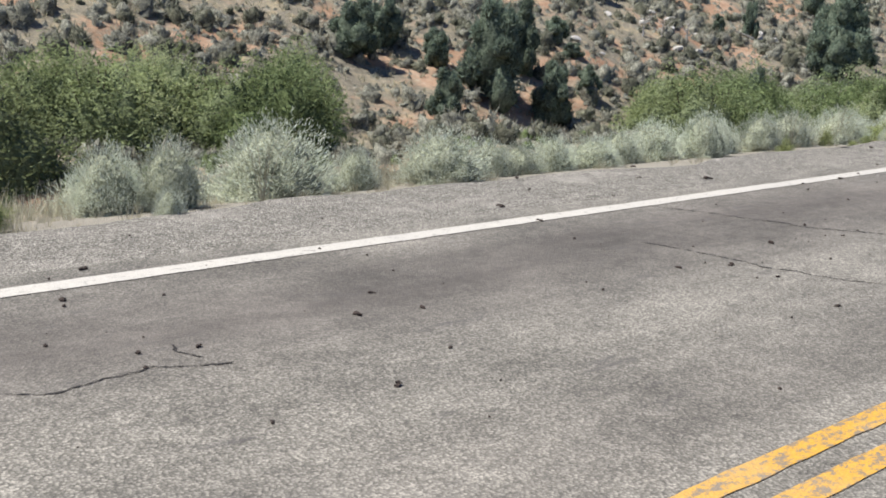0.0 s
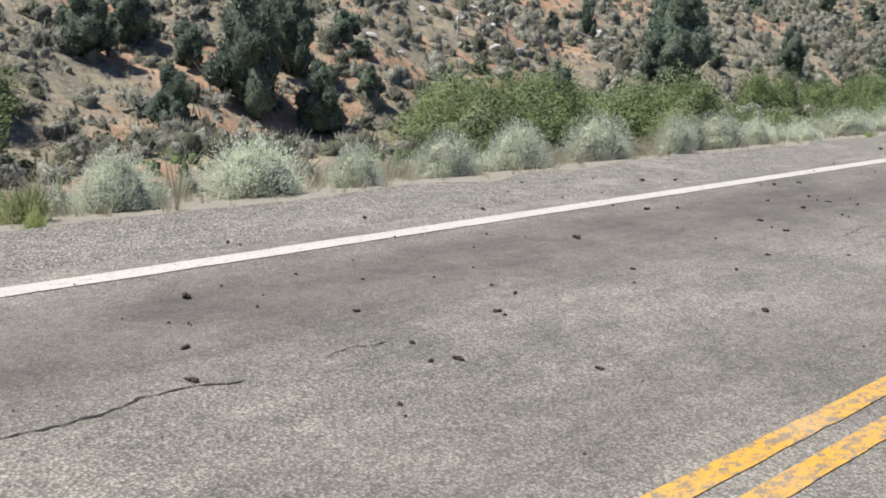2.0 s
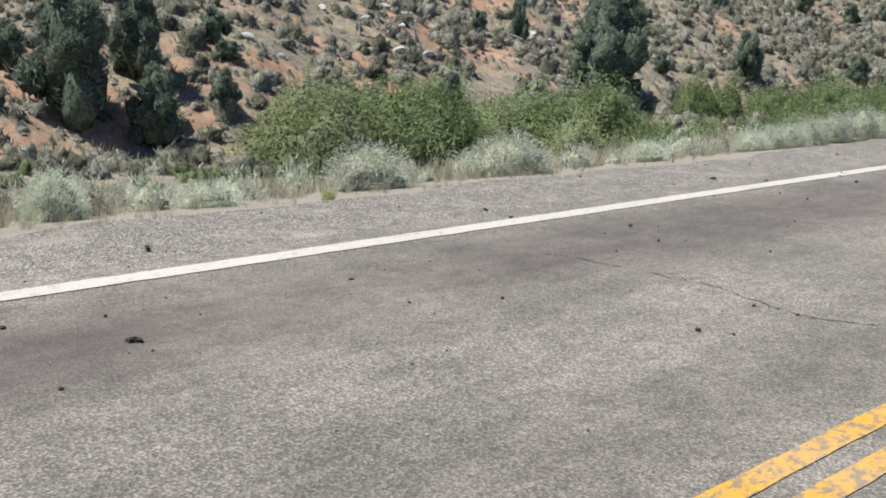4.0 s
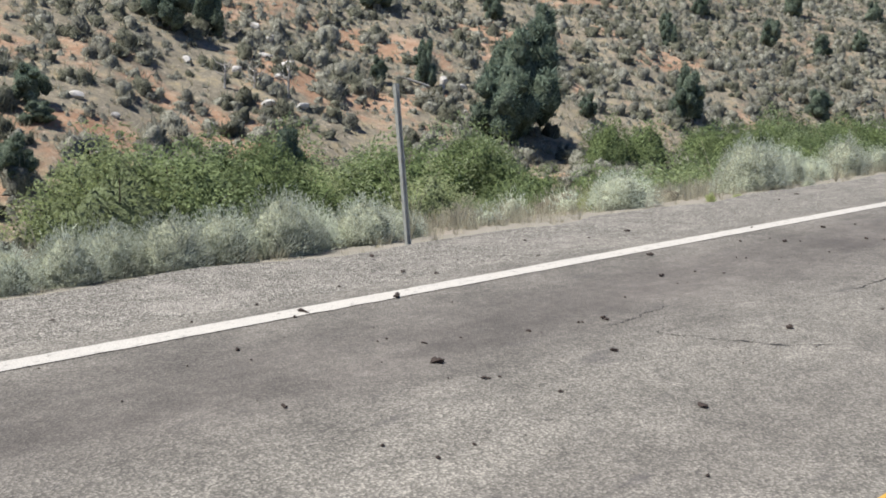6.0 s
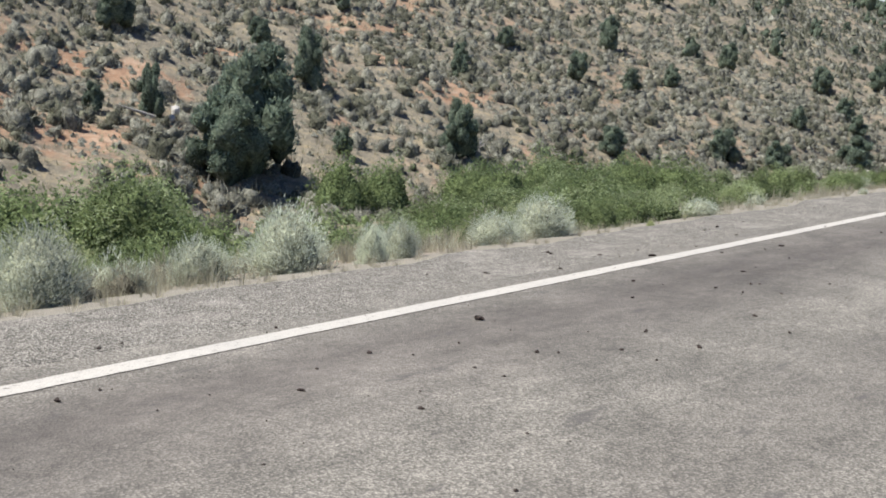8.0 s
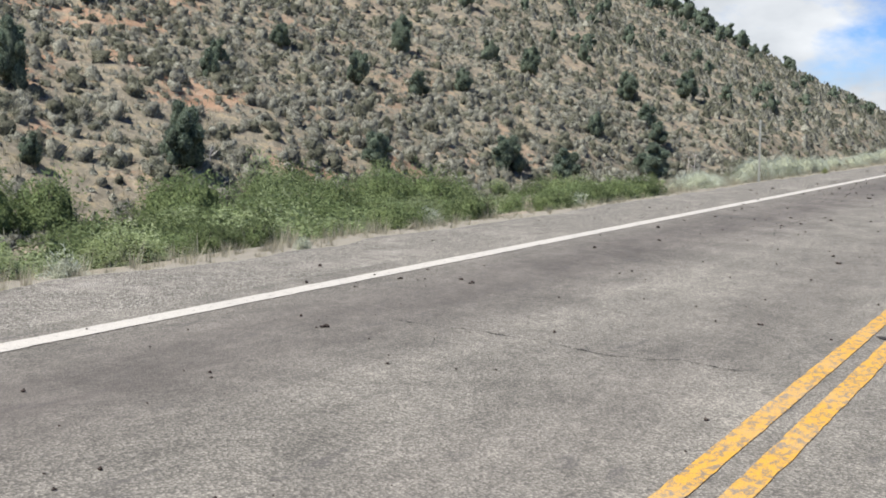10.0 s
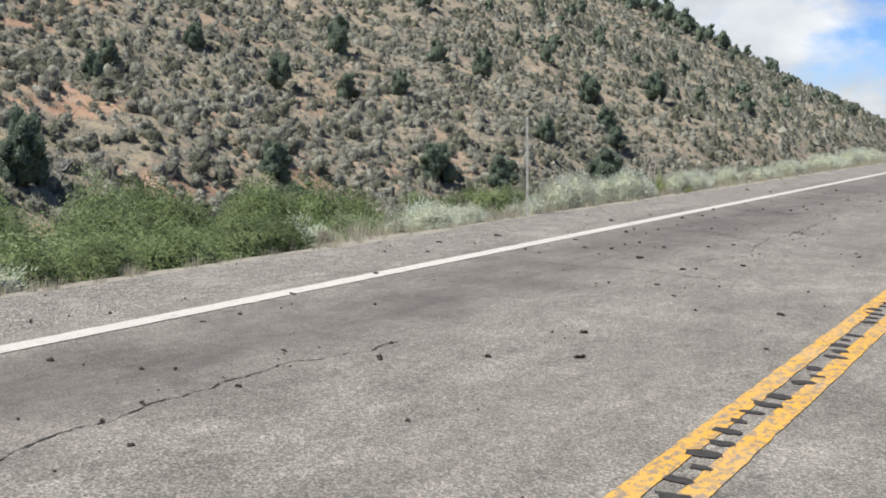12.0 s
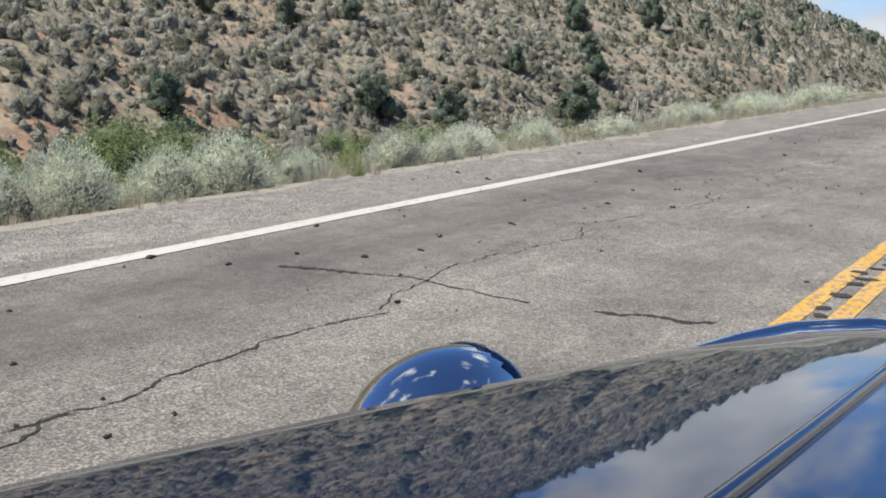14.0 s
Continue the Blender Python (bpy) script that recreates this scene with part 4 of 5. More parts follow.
crack([(12.08, 3.57), (12.21, 3.3), (12.37, 2.9), (12.49, 2.66), (12.53, 2.42), (12.64, 2.3), (12.86, 2.0)], 0.042, 1)
crack([(10.93, 2.8), (11.01, 2.55), (11.04, 2.31), (11.07, 2.11), (11.1, 1.86), (11.13, 1.68), (11.19, 1.51), (11.35, 1.31), (11.45, 1.04)], 0.034, 2)
crack([(6.1, 2.42), (6.55, 2.37), (6.9, 2.33), (7.2, 2.3), (7.42, 2.22)], 0.026, 3)
crack([(7.34, 2.56), (7.3, 2.46), (7.36, 2.34)], 0.03, 23)
crack([(14.07, 1.94), (14.81, 1.93), (16.06, 2.02)], 0.018, 4)
crack([(15.82, 1.86), (16.27, 1.9), (16.88, 1.95), (17.32, 1.96), (17.69, 1.99), (18.05, 1.97), (18.42, 2.03), (18.82, 2.02), (19.39, 2.06), (19.77, 2.0)], 0.034, 5)
crack([(20.19, 2.03), (20.6, 2.03)], 0.02, 24)
crack([(25.2, 1.93), (25.5, 1.94), (25.9, 1.95)], 0.02, 6)
crack([(46.79, 1.92), (47.39, 1.93), (47.88, 1.92), (48.66, 1.91)], 0.026, 7)
crack([(44.78, 2.1), (44.86, 1.92), (44.92, 1.74), (45.3, 1.3)], 0.026, 8)
crack([(44.7, 2.36), (44.97, 2.36), (45.4, 2.41)], 0.018, 9)
crack([(51.1, 2.16), (51.38, 1.87), (51.71, 1.92), (52.11, 1.93), (52.29, 1.9), (52.8, 1.86)], 0.03, 10)
crack([(76.75, 2.11), (76.66, 1.93), (76.74, 1.65), (76.82, 1.38), (76.89, 1.1), (76.92, 0.82), (77.0, 0.38), (77.02, 0.1)], 0.036, 11)
crack([(76.75, 2.11), (77.19, 2.22), (77.69, 2.23), (78.26, 2.29), (78.73, 2.3), (79.22, 2.24), (79.95, 2.17)], 0.028, 12)
crack([(83.64, 3.1), (83.71, 2.8), (83.82, 2.53), (83.9, 2.26), (83.88, 1.93), (83.87, 1.63), (83.83, 1.43), (83.81, 1.2)], 0.034, 13)
crack([(84.8, 1.92), (85.14, 1.86), (85.55, 1.75), (85.95, 1.6), (86.14, 1.75), (86.77, 1.85), (87.3, 1.85), (88.33, 1.83), (88.85, 1.8)], 0.03, 14)
crack([(88.3, 1.7), (88.7, 1.84), (89.21, 1.81), (89.61, 1.86), (90.03, 1.9), (90.8, 1.75)], 0.032, 15)
crack([(91.31, 2.86), (91.41, 2.66), (91.46, 2.38)], 0.145, 25)
crack([(91.46, 2.38), (91.57, 2.16), (91.52, 1.88), (91.45, 1.53), (91.45, 1.31)], 0.05, 16)
crack([(91.49, 0.98), (91.60, 0.71), (91.69, 0.38)], 0.12, 26)
crack([(90.8, 1.83), (91.5, 2.0), (92.11, 2.12), (92.56, 2.09), (93.04, 2.0), (93.9, 2.09), (94.93, 1.99)], 0.024, 17)
crack([(98.36, 3.1), (98.36, 2.46), (98.34, 1.67), (98.5, 0.4)], 0.03, 18)
crack([(85.55, 1.2), (85.62, 0.92), (85.74, 0.18)], 0.026, 19)
crack([(69.2, 2.6), (69.3, 2.0), (69.2, 1.2), (69.4, 0.4)], 0.028, 20)
crack([(33.5, 2.9), (33.7, 2.2), (33.6, 1.4), (33.8, 0.8)], 0.024, 21)
crack([(95.2, 2.0), (97.0, 1.95), (99.5, 2.05), (102.0, 1.95)], 0.022, 22)


GROOVE = plain("worn_dark_tar", (0.042, 0.037, 0.033), 0.9, scale=30, spread=0.5)


def rumble_grooves():
    """Worn milled grooves between the two yellow lines."""
    rng = np.random.default_rng(3)
    shapes = []
    for _ in range(4):
        v = [(rng.normal(0, 0.010) + sx, rng.normal(0, 0.014) + sy, 0.0058) for sx, sy in ((-0.05, -0.09), (0.0, -0.10), (0.05, -0.08), (0.055, 0.0), (0.045, 0.09), (0.0, 0.10), (-0.05, 0.085), (-0.055, 0.0))]
        shapes.append(mesh_arrays("groove", v, [tuple(range(8))], GROOVE))
    for k, x in enumerate(np.arange(71.0, 110.0, 0.2)):
        if rng.uniform() < (0.08 if x < 82 or x > 90 else 0.25):
            continue
        ob = new("groove", shapes[k % 4])
        ob.matrix_world = Matrix.LocRotScale((x, rng.normal(0, 0.04), 0), Euler((0, 0, rng.normal(0, 0.22))), (rng.uniform(0.45, 1.0), rng.uniform(0.35, 0.72), 1))
        ob.parent = road


rumble_grooves()


def clod_mesh(rng):
    bm = bmesh.new()
    for _ in range(3):
        c = Vector((rng.uniform(-0.6, 0.6), rng.uniform(-0.35, 0.35), rng.uniform(0.3, 0.6)))
        g = bmesh.ops.create_icosphere(bm, subdivisions=1, radius=rng.uniform(0.35, 0.75), matrix=Matrix.Translation(c))
        for q in g["verts"]:
            q.co += Vector(rng.normal(0, 0.12, 3))
            q.co.z = max(q.co.z * 0.8, -0.05)
    me = bpy.data.meshes.new("road_clod")
    bm.to_mesh(me)
    bm.free()
    me.materials.append(CLOD)
    return me


# where the clods lie, stretch by stretch along the road
FIRST_STRETCH = [(7.16, 1.6), (7.16, 2.53), (7.27, 3.4), (7.41, 2.47), (7.62, 3.88), (7.78, 1.63), (8.29, 2.47), (8.61, 2.75), (8.64, 2.41), (10.55, 2.23), (10.58, 1.24), (10.85, 3.59), (10.89, 1.78), (10.89, 2.1), (11.03, 4.15), (11.63, 1.06), (11.73, 2.32), (11.8, 4.54), (12.11, 4.96), (12.23, 4.03), (12.46, 2.19), (13.18, 4.5), (13.71, 4.93), (13.82, 4.19), (13.99, 2.94), (14.39, 3.58), (14.47, 2.75), (15.05, 3.56), (15.26, 1.91), (15.49, 2.17), (15.57, 3.65), (15.77, 2.99), (16.43, 3.87), (16.58, 2.82), (16.66, 3.23), (17.41, 1.58), (17.41, 2.33), (17.44, 1.99), (17.48, 2.17), (17.67, 4.06), (17.79, 3.07), (17.91, 4.66)]
SECOND_STRETCH = [(17.99, 3.39), (18.45, 2.17), (18.92, 0.51), (19.05, 4.04), (19.11, 3.53), (19.58, 2.12), (19.81, 2.47), (20.28, 3.11), (20.66, 1.68), (20.81, 2.47), (21.07, 1.22), (21.23, 4.02), (21.42, 2.07), (21.77, 2.25), (22.22, 3.59), (22.51, 4.16), (22.67, 1.25), (22.85, 2.21), (23.29, 2.94), (23.45, 1.84), (23.48, 3.93), (24.05, 1.93), (24.34, 4.38), (24.56, 3.99), (24.58, 1.61), (24.73, 3.31), (24.98, 2.26), (25.01, 3.2), (25.18, 2.56), (25.33, 1.17), (25.37, 4.54), (26.05, 4.19), (26.11, 2.66), (26.14, 2.34), (26.15, 3), (26.36, 2.03), (26.39, 4.06), (26.5, 1.61), (26.66, 2.69), (26.8, 2.49), (26.82, 4.23), (27.06, 3.4)]
THIRD_STRETCH = [(27.46, 3.34), (27.67, 2.49), (27.99, 2.34), (28.45, 2.23), (29.52, 2.86), (30.16, 3.19), (30.51, 2.73), (31.54, 4.19), (42.84, 3.22), (43.41, 2.1), (43.43, 2.42), (43.6, 3.63), (43.64, 2.73), (43.8, 1.21), (44.25, 2.55), (44.27, 2.01), (44.28, 3.59), (44.8, 2.44), (44.91, 4.17), (45.02, 3.98), (45.11, 4.7), (45.45, 1.67), (46.1, 3.98), (46.14, 2.95), (46.55, 4.48), (46.76, 3.47), (47.08, 4.25), (47.63, 4.27), (47.92, 3.37), (48.22, 3.14), (48.95, 2.78), (49.23, 3.3), (50.73, 2.83), (51.1, 1.77), (51.14, 2.16), (51.41, 4.66), (51.46, 2.43), (52.91, 3.3), (53.06, 1.45), (53.12, 2.13), (53.93, 3.42), (54.02, 3.18)]
FOURTH_STRETCH = [(54.53, 3.35), (54.63, 1.36), (55.45, 2.75), (56.27, 3.04), (57.43, 2.12), (57.47, 3.16), (57.84, 1.83), (57.99, 2.26), (58.99, 2.89), (59.06, 4.21), (59.07, 1.99), (59.66, 3.23), (59.69, 3.92), (59.76, 1.06), (59.92, 2.66), (60.43, 4.47), (60.77, 4.15), (60.91, 2.85), (61.07, 3.79), (61.85, 3.47), (62.03, 1.15), (62.03, 3.81), (62.88, 3.28), (62.98, 2.2), (63.31, 2.15), (63.42, 3.98), (63.49, 4.39), (63.92, 4.43), (64.74, 4.47), (64.78, 1.44), (65.06, 3.6), (65.13, 2.97), (66.57, 3.13), (68.72, 2.78), (69.94, 3.8), (75.27, 1.15), (75.7, 1.27), (76.22, 3.33), (76.7, 3.98), (77.25, 3.89), (77.51, 1.92), (77.99, 2.32)]
FIFTH_STRETCH = [(78.09, 4.68), (78.33, 3.28), (78.5, 2.2), (78.58, 2.67), (78.85, 4.37), (78.99, 4.16), (79.28, 2.52), (79.45, 2), (79.62, 3.38), (79.87, 1.56), (79.96, 3.37), (80.19, 1.15), (80.8, 3.58), (80.85, 2.93), (80.89, 1.4), (81.15, 0.34), (81.79, 5), (82.04, 3.68), (82.44, 0.57), (82.72, 1.43), (83.17, 1.72), (83.45, 1.29), (83.64, 4.11), (84.24, 1.85), (84.39, 4.42), (84.44, 3.49), (84.58, 4.11), (84.68, 2.41), (84.9, 1.49), (85.04, 3.1), (85.19, 2.88), (85.39, 4.26), (85.64, 3.47), (85.66, 2.92), (85.74, 2.53), (85.93, 2.86), (86.16, 2.19), (86.5, 0.75), (86.57, 2.05), (86.85, 3.35), (86.86, 0.83), (87.22, 3.39)]
SIXTH_STRETCH = [(87.48, 3.19), (88.08, 2.72), (88.1, 4.02), (88.52, 4.52), (88.71, 1.54), (88.79, 0.4), (89.09, 2.44), (89.21, 3.45), (89.23, 3.89), (89.46, 0.79), (89.71, 3.33), (90.81, 3.96), (90.99, 1.85), (91.02, 3.56), (91.16, 3.1), (91.68, 3), (91.88, 2.64), (92.31, 2.5), (92.57, 3.51), (92.81, 2.66), (93.06, 0.26), (93.67, 2.54), (94.82, 2.47), (94.85, 3.03), (95.22, 2.43), (95.35, 4.44), (95.43, 1.93), (95.86, 3.9), (95.95, 1.44), (96.17, 4.41), (96.23, 2.6), (97.74, 3.1), (99.11, 4.4), (100.5, 4.55), (101.1, 2.44), (102.3, 4.87), (102.5, 3.96), (103.2, 2.82), (103.7, 3.3)]


def clods():
    rng = np.random.default_rng(77)
    shapes = [clod_mesh(rng) for _ in range(8)]
    spots = [(x, y, 0.015 + 0.016 * rng.uniform() ** 1.5) for x, y in FIRST_STRETCH + SECOND_STRETCH + THIRD_STRETCH + FOURTH_STRETCH + FIFTH_STRETCH + SIXTH_STRETCH]
    for x0, x1, n in ((31.8, 42.6, 26), (70.2, 75.0, 12), (104.0, 126.0, 12)):
        spots += [(rng.uniform(x0, x1), rng.uniform(0.5, 4.8), 0.013 + 0.015 * rng.uniform() ** 1.6) for _ in range(n)]
    for k, (x, y, s) in enumerate(spots):
        ob = new("road_clod", shapes[k % 8])
        ob.matrix_world = Matrix.LocRotScale((x, y, 0.0 if y < 3.95 else -0.012 if y < 5.0 else float(ground_z(x, y))), Euler((0, 0, rng.uniform(0, 6.28))), (s * rng.uniform(1.1, 1.8), s, s * rng.uniform(0.7, 1.1)))
        tagged(ob, "small dark dried clod lying on the gravel" if y > 3.95 else "small dark dried clod lying on the asphalt", "clod", "clods scattered over the road")


clods()


def specks():
    """Crumbs of the clods, too small to pick apart."""
    rng = np.random.default_rng(78)
    n = 1700
    x = rng.uniform(2, 130, n)
    y = np.where(rng.uniform(0, 1, n) < 0.6, rng.normal(2.6, 0.8, n), rng.uniform(0.2, 4.9, n))
    shapes = []
    for _ in range(4):
        q, f = blob(rng, 5, 2, (0, 0, 0.4), 1.0, 0.55, 0.4)
        shapes.append((q, f, np.zeros(len(f), int)))
    p = np.stack([x, np.clip(y, 0.2, 4.9), np.where(y > 3.95, -0.014, 0.0)], 1)
    s = 0.005 + 0.011 * rng.uniform(0, 1, n) ** 2.5
    q, f, m = scatter(rng, shapes, p, s)
    tagged(new("clod_crumbs", mesh_arrays("clod_crumbs", q, f, CLOD)), "small dark crumbs scattered over the asphalt", "debris", kind="stuff")


specks()


# ---- marker posts ----
def marker_post(x, y, height, lean):
    z = float(ground_z(x, y))
    e = thing("marker_post", "weathered galvanised steel roadside marker post", "post", "marker posts", (x, y, z))
    e.rotation_euler = (radians(-lean), radians(2.0), radians(25))
    bm = bmesh.new()
    prof = [(-0.042, 0.0), (-0.042, 0.004), (-0.022, 0.004), (-0.016, 0.034), (0.016, 0.034), (0.022, 0.004), (0.042, 0.004), (0.042, 0.0), (0.019, 0.0), (0.013, 0.030), (-0.013, 0.030), (-0.019, 0.0)]
    lo = [bm.verts.new((px, py, -0.3)) for px, py in prof]
    hi = [bm.verts.new((px, py, height)) for px, py in prof]
    n = len(prof)
    for k in range(n):
        bm.faces.new((lo[k], lo[(k + 1) % n], hi[(k + 1) % n], hi[k]))
    bm.faces.new(hi)
    bm.faces.new(lo[::-1])
    bmesh.ops.recalc_face_normals(bm, faces=bm.faces)
    part("channel", bm, POSTM, e)
    for q in (0.06, 0.20, 0.34):
        bm = bmesh.new()
        bmesh.ops.create_cone(bm, cap_ends=True, segments=8, radius1=0.008, radius2=0.006, depth=0.012, matrix=Matrix.Translation((0, 0.038, height - q)) @ Matrix.Rotation(radians(-90), 4, "X"))
        part("bolt", bm, POSTM, e, "small rusty bolt")


marker_post(46.17, 5.38, 1.30, 7.0)
marker_post(88.38, 5.29, 1.36, 3.0)


# ---- rocks, dead wood ----
def boulder(x, y, w, h, seed):
    """An angular slab of rock, broken and flat-faced."""
    rng = np.random.default_rng(seed)
    bm = bmesh.new()
    bmesh.ops.create_icosphere(bm, subdivisions=2, radius=0.5)
    cuts = rng.normal(0, 1, (7, 3))
    cuts /= np.linalg.norm(cuts, axis=1)[:, None]
    deep = rng.uniform(0.26, 0.42, 7)
    for q in bm.verts:
        for c, far in zip(cuts, deep):
            c = Vector(c)
            q.co -= c * max(0.0, q.co.dot(c) - far)
        q.co += Vector(rng.normal(0, 0.012, 3))
    ob = part("rock", bm, ROCK)
    ob.matrix_world = Matrix.LocRotScale((x, y, float(ground_z(x, y)) + h * 0.30), Euler((rng.uniform(-0.4, 0.4), rng.uniform(-0.4, 0.4), rng.uniform(0, 6))), (w * 1.15, w * 0.7, h))
    tagged(ob, "pale angular weathered rock on the hillside", "rock", "rocks on the hillside")


for k, (x, y, w, h) in enumerate([(81.0, 54.6, 0.8, 0.5), (87.3, 54.2, 1.0, 0.6), (99.2, 53.6, 1.1, 0.8), (98.4, 54.6, 0.9, 0.9), (97.4, 53.9, 0.8, 0.5), (84.7, 56.7, 1.0, 0.4), (78.8, 56.4, 0.8, 0.5), (82.1, 50.0, 0.9, 0.5), (80.0, 50.4, 0.8, 0.5), (84.9, 55.0, 1.1, 0.4), (93.9, 56.2, 0.5, 0.4),
                                  (80.2, 55.6, 0.7, 0.4), (87.9, 60.2, 0.9, 0.7), (88.8, 63.0, 0.8, 0.6), (82.9, 53.2, 0.6, 0.4), (86.0, 53.0, 0.6, 0.35), (95.2, 49.6, 0.6, 0.4), (60.5, 56.0, 1.1, 0.7), (69.0, 51.3, 0.7, 0.5), (70.2, 49.8, 0.5, 0.35), (187.0, 37.5, 1.0, 0.6)]):
    boulder(x, y, w, h, k + 1)


def dead_snag(x, y, height, seed):
    rng = np.random.default_rng(seed)
    z = float(ground_z(x, y))
    out = [tube([(0, 0, -0.1), (0.05, 0.02, height * 0.5), (0.02, -0.04, height)], [0.09, 0.06, 0.02], 6)]
    for _ in range(9):
        h, a, ln = rng.uniform(0.25, 0.9) * height, rng.uniform(0, 6.28), rng.uniform(0.4, 0.9)
        out.append(tube([(0.03, 0, h), (ln * 0.6 * math.cos(a), ln * 0.6 * math.sin(a), h + 0.25 * ln), (ln * math.cos(a), ln * math.sin(a), h + 0.8 * ln)], [0.035, 0.022, 0.008], 4))
    ob = new("dead_tree", mesh_arrays("dead_tree", *join(out), DEADWOOD))
    ob.matrix_world = pose(x, y, z)
    tagged(ob, "bare bleached dead juniper on the hillside", "dead tree", "dead trees on the hillside")


for k, (x, y, h) in enumerate([(81.9, 51.0, 1.9), (79.0, 53.0, 1.4), (53.2, 46.6, 1.5), (80.6, 52.4, 1.2), (195.0, 40.0, 2.6), (199.0, 42.0, 2.2), (118.0, 46.0, 1.4)]):
    dead_snag(x, y, h, k + 40)


def fallen_log(x, y, length, turn):
    v, f = tube([(0, 0, 0.08), (length * 0.4, 0.05, 0.35), (length, 0.1, 0.75)], [0.13, 0.10, 0.03], 7)
    ob = new("fallen_log", mesh_arrays("fallen_log", v, f, DEADWOOD))
    ob.matrix_world = pose(x, y, float(ground_z(x, y)), 0, 0, turn)
    tagged(ob, "bleached fallen log leaning on the hillside", "log")


fallen_log(188.0, 37.6, 2.6, 200)
fallen_log(96.4, 54.0, 2.2, 160)


# ---- the blue vintage car in the right-hand lane ----
def car_paint():
    k = Mat("deep_blue_car_paint", 0.35, 0.05)
    flake = k.ramp(k.noise(900.0, 2), (0.3, 0.85), (0.7, 1.15))
    k.color(k.mix(1.0, (0.0015, 0.007, 0.026), flake, "MULTIPLY"))
    k.p.inputs["Coat Weight"].default_value = 1.0
    k.p.inputs["Coat Roughness"].default_value = 0.015
    k.p.inputs["Coat IOR"].default_value = 1.6
    return k.m


PAINT = car_paint()
CHROME = plain("polished_chrome", (0.78, 0.79, 0.80), 0.06, 1.0, scale=30, spread=0.03)
RUBBER = plain("black_tyre_rubber", (0.025, 0.025, 0.026), 0.8, scale=25, spread=0.3)
GLASS = Mat("clear_lamp_glass", 0.05, 0.5)
GLASS.color((0.9, 0.92, 0.92))
GLASS.p.inputs["Transmission Weight"].default_value = 0.9
DARK = plain("matt_black_metal", (0.02, 0.02, 0.022), 0.6, scale=20)

car = thing("vintage_car", "glossy deep blue vintage car front with chrome trim", "car", at=(86.04, -1.07, 0.0))


def loft(stations, profile, closed=False):
    """Rings of places from a profile function at each station, as one skin."""
    bm = bmesh.new()
    rings = [[bm.verts.new(q) for q in profile(s)] for s in stations]
    for a, b in zip(rings, rings[1:]):
        n = len(a)
        for k in range(n if closed else n - 1):
            bm.faces.new((a[k], a[(k + 1) % n], b[(k + 1) % n], b[k]))
    return bm


# half width and crown height of the bonnet along its length
HOOD = [(0.10, 0.52, 1.165), (0.49, 0.465, 1.128), (0.84, 0.41, 1.092), (1.08, 0.35, 1.069), (1.34, 0.275, 1.044), (1.57, 0.19, 1.020), (1.71, 0.10, 1.000), (1.77, 0.04, 0.985)]


def hood_at(x, col):
    return float(np.interp(x, [h[0] for h in HOOD], [h[col] for h in HOOD]))


def hood_profile(x):
    w, z = hood_at(x, 1), hood_at(x, 2)
    out = []
    for k in range(-16, 17):
        u = k / 16
        drop = 0.075 * abs(u) ** 1.7 * (w / 0.6) + 0.05 * (max(0.0, abs(u) - 0.88) / 0.12) ** 2
        out.append((x, u * w, z - drop))
    return out


bm = loft(list(np.linspace(0.10, 1.77, 40)), hood_profile)
part("hood", bm, PAINT, car, "glossy blue bonnet mirroring hill and sky", True)
for side in (-1, 1):
    bm = loft(list(np.linspace(0.10, 1.77, 30)), lambda x: [(x, side * hood_at(x, 1), hood_at(x, 2) - 0.05 - 0.075 * hood_at(x, 1) / 0.6), (x, side * (hood_at(x, 1) - 0.005), 0.80), (x, side * (hood_at(x, 1) * 0.92), 0.45)])
    part("side_panel", bm, PAINT, car, "", True)
v, f = tube([(x, 0.0, hood_at(x, 2) + 0.002) for x in np.linspace(0.12, 1.76, 16)], [0.007] * 16, 10)
child("centre_trim", mesh_arrays("centre_trim", v, f, PAINT, True), car, "blue painted bonnet ridge")
for side in (-1, 1):
    v, f = tube([(1.30, side * 0.37, 0.912), (1.44, side * 0.365, 0.922), (1.59, side * 0.34, 0.926), (1.74, side * 0.295, 0.928), (1.88, side * 0.245, 0.926), (2.02, side * 0.15, 0.92), (2.08, side * 0.01, 0.915)], [0.006, 0.009, 0.012, 0.015, 0.017, 0.018, 0.018], 14)
    child("nose_trim", mesh_arrays("nose_trim", v, f, CHROME, True), car, "polished chrome nose trim")
v, f = tube([(1.76, 0, 0.985), (1.74, 0, 1.04), (1.70, 0.0, 1.12), (1.62, 0, 1.16), (1.50, 0, 1.15), (1.45, 0, 1.08), (1.46, 0, 1.03)], [0.022, 0.014, 0.009, 0.008, 0.008, 0.010, 0.018], 8)
child("hood_ornament", mesh_arrays("hood_ornament", v, f, CHROME, True), car, "curved chrome bonnet ornament")
bm = loft(list(np.linspace(-1, 1, 15)), lambda u: [(1.97 - 0.42 * u * u, 0.33 * u, 0.93 - 0.02 * u * u), (2.04 - 0.42 * u * u, 0.34 * u, 0.91 - 0.02 * u * u), (2.02 - 0.38 * u * u, 0.32 * u, 0.60), (1.97 - 0.33 * u * u, 0.29 * u, 0.40)])
part("grille_shell", bm, PAINT, car, "", True)
for k in range(-5, 6):
    x = 2.055 - 0.42 * (k / 6.6) ** 2
    v, f = tube([(x, 0.045 * k, 0.90), (x - 0.008, 0.045 * k, 0.70), (x - 0.06, 0.045 * k, 0.43)], [0.006, 0.007, 0.006], 6)
    child("grille_bar", mesh_arrays("grille_bar", v, f, CHROME, True), car, "chrome grille bar")


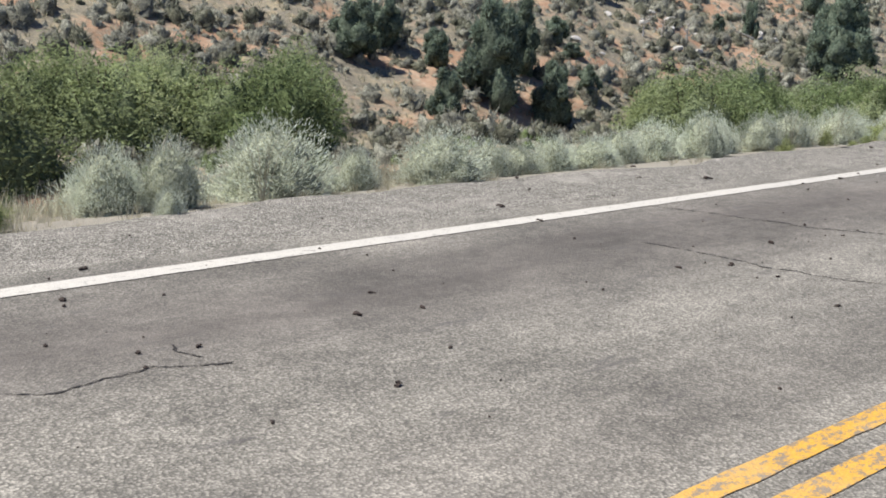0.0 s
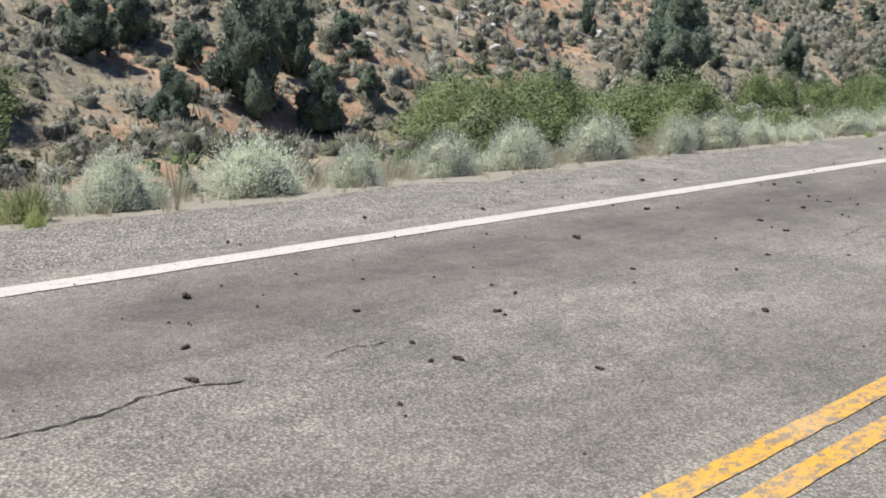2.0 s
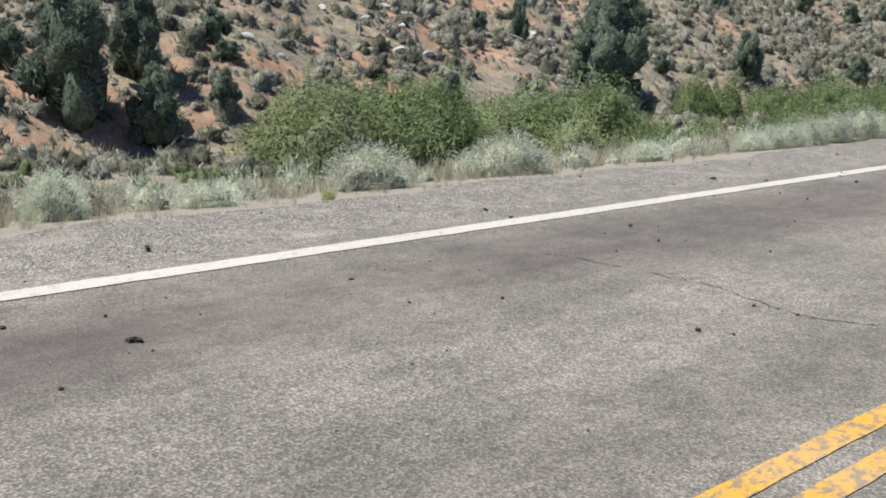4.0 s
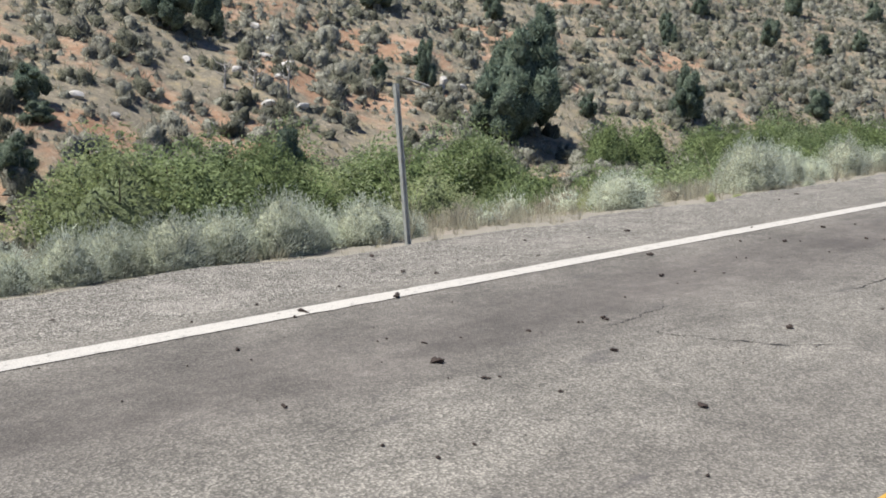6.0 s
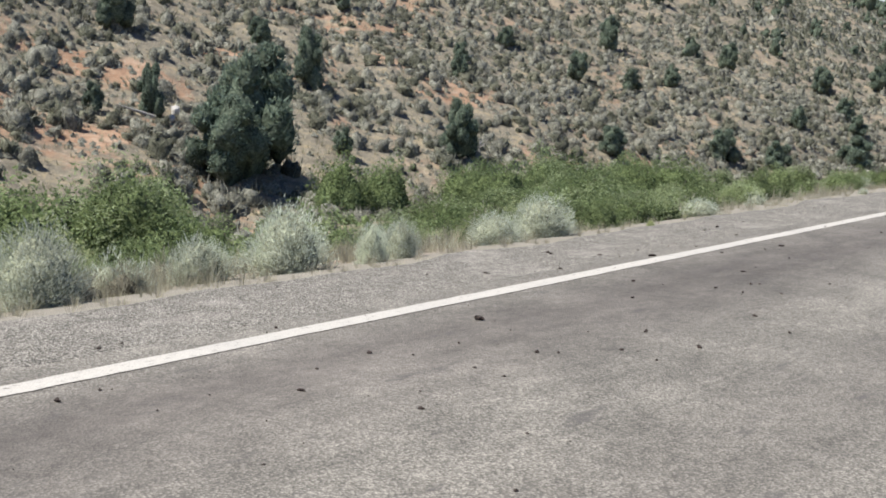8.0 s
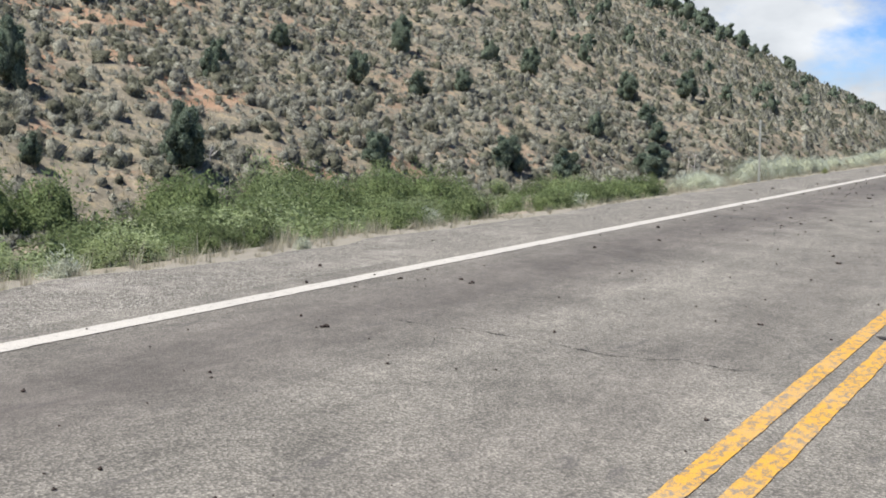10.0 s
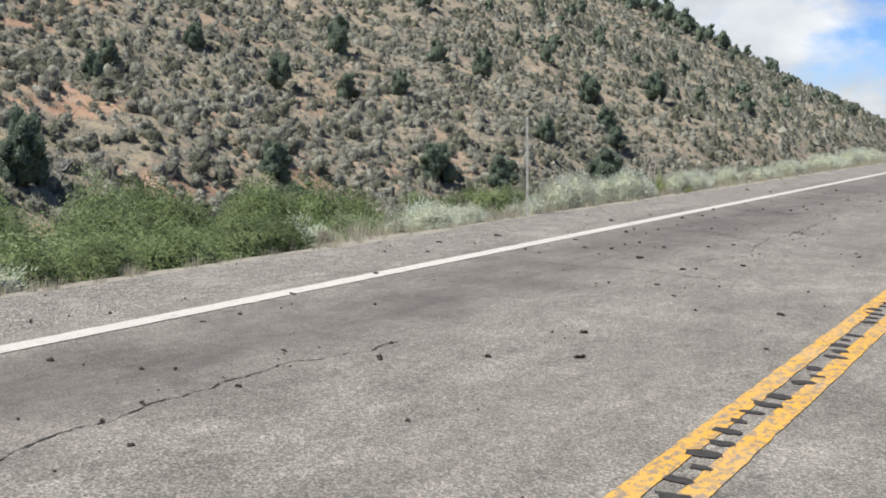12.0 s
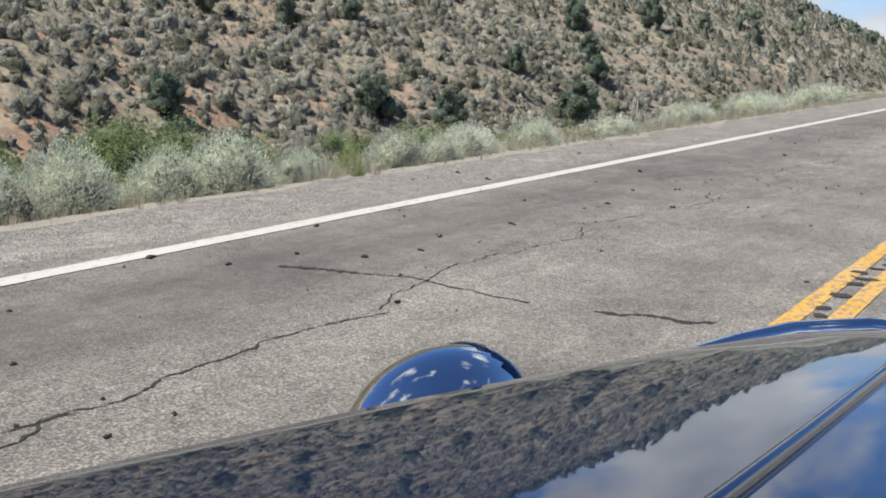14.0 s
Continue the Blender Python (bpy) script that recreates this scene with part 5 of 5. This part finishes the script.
def head_lamp(side):
    bm = bmesh.new()
    bmesh.ops.create_uvsphere(bm, u_segments=32, v_segments=20, radius=1)
    bmesh.ops.delete(bm, geom=[q for q in bm.verts if q.co.x > 0.35], context="VERTS")
    for q in bm.verts:
        q.co = Vector((1.31 + 0.19 * q.co.x, side + 0.112 * q.co.y, 0.848 + 0.116 * q.co.z))
    lamp_ob = part("headlamp", bm, CHROME, car, "mirror-bright chrome bullet headlamp", True)
    v, f = [], []
    n = 32
    for k in range(n):
        a = 2 * math.pi * k / n
        for r, x in ((0.100, 1.370), (0.106, 1.374), (0.106, 1.388), (0.096, 1.394)):
            v.append((x, side + r * math.cos(a), 0.852 + r * math.sin(a)))
    for k in range(n):
        for q in range(3):
            f.append((4 * k + q, 4 * k + q + 1, 4 * ((k + 1) % n) + q + 1, 4 * ((k + 1) % n) + q))
    child("rim", mesh_arrays("rim", v, f, PAINT, True), lamp_ob, "blue painted lamp rim")
    bm = bmesh.new()
    bmesh.ops.create_uvsphere(bm, u_segments=24, v_segments=12, radius=1)
    bmesh.ops.delete(bm, geom=[q for q in bm.verts if q.co.x < -0.05], context="VERTS")
    for q in bm.verts:
        q.co = Vector((1.390 + 0.03 * q.co.x, side + 0.101 * q.co.y, 0.852 + 0.101 * q.co.z))
    part("lens", bm, GLASS.m, lamp_ob, "clear glass lens", True)
    v, f = tube([(1.30, side, 0.76), (1.28, side * 0.97, 0.70), (1.24, side * 0.94, 0.62)], [0.028, 0.022, 0.026], 8)
    child("bracket", mesh_arrays("bracket", v, f, CHROME, True), lamp_ob, "chrome lamp bracket")


head_lamp(0.56)
head_lamp(-0.56)


def fender(side):
    def prof(a):
        cx, cz = 1.15 - 0.46 * math.cos(a), 0.30 + 0.40 * math.sin(a)
        n = Vector((-math.cos(a), 0, math.sin(a)))
        out = []
        for k in range(9):
            u = k / 8
            q = Vector((cx, side * (0.44 + 0.34 * u), cz)) - n * (0.10 * u ** 3)
            out.append(tuple(q))
        return out
    bm = loft(list(np.linspace(0.15, 2.9, 24)), prof)
    part("fender", bm, PAINT, car, "", True)


def wheel(side):
    tyre = bmesh.new()
    v, f = [], []
    n, m = 32, 10
    for k in range(n):
        a = 2 * math.pi * k / n
        for q in range(m):
            b = 2 * math.pi * q / m
            r = 0.285 + 0.055 * math.cos(b)
            v.append((1.15 + r * math.cos(a), side * 0.63 + 0.07 * math.sin(b), 0.34 + r * math.sin(a)))
            f.append((k * m + q, k * m + (q + 1) % m, ((k + 1) % n) * m + (q + 1) % m, ((k + 1) % n) * m + q))
    tyre.free()
    w = child("wheel", mesh_arrays("wheel", v, f, RUBBER, True), car, "black rubber tyre on a steel wheel")
    bm = bmesh.new()
    bmesh.ops.create_cone(bm, cap_ends=True, segments=28, radius1=0.235, radius2=0.21, depth=0.09, matrix=Matrix.Translation((1.15, side * 0.63, 0.34)) @ Matrix.Rotation(radians(90), 4, "X"))
    part("rim", bm, CHROME, w, "chrome wheel rim")


for side in (-1, 1):
    fender(side)
    wheel(side)
crown = [(y, z - 0.004) for _, y, z in hood_profile(0.10)]
outline = crown + [(0.51, 0.80), (0.47, 0.42), (-0.47, 0.42), (-0.51, 0.80)]
bm = bmesh.new()
rings = [[bm.verts.new((x, y * inset, z)) for y, z in outline] for x, inset in ((0.062, 0.985), (0.066, 1.0), (0.104, 1.0))]
for low, high in zip(rings, rings[1:]):
    for k in range(len(outline)):
        bm.faces.new((low[k], low[(k + 1) % len(outline)], high[(k + 1) % len(outline)], high[k]))
bm.faces.new(rings[0][::-1])
bm.faces.new(rings[-1])
bmesh.ops.recalc_face_normals(bm, faces=bm.faces)
part("firewall", bm, plain("matt_blue_undercoat", (0.010, 0.016, 0.032), 0.7, scale=14, spread=0.3), car, "dull dark blue firewall panel")
bm = bmesh.new()
box(bm, 0.10, 1.95, -0.22, 0.22, 0.30, 0.42, 0.02)
part("chassis", bm, DARK, car, "black chassis frame")
v, f = tube([(2.15 - 0.1 * (y / 0.7) ** 2, y, 0.46 - 0.02 * (y / 0.7) ** 2) for y in np.linspace(-0.72, 0.72, 13)], [0.035] * 13, 10)
child("bumper", mesh_arrays("bumper", v, f, CHROME, True), car, "chrome front bumper")
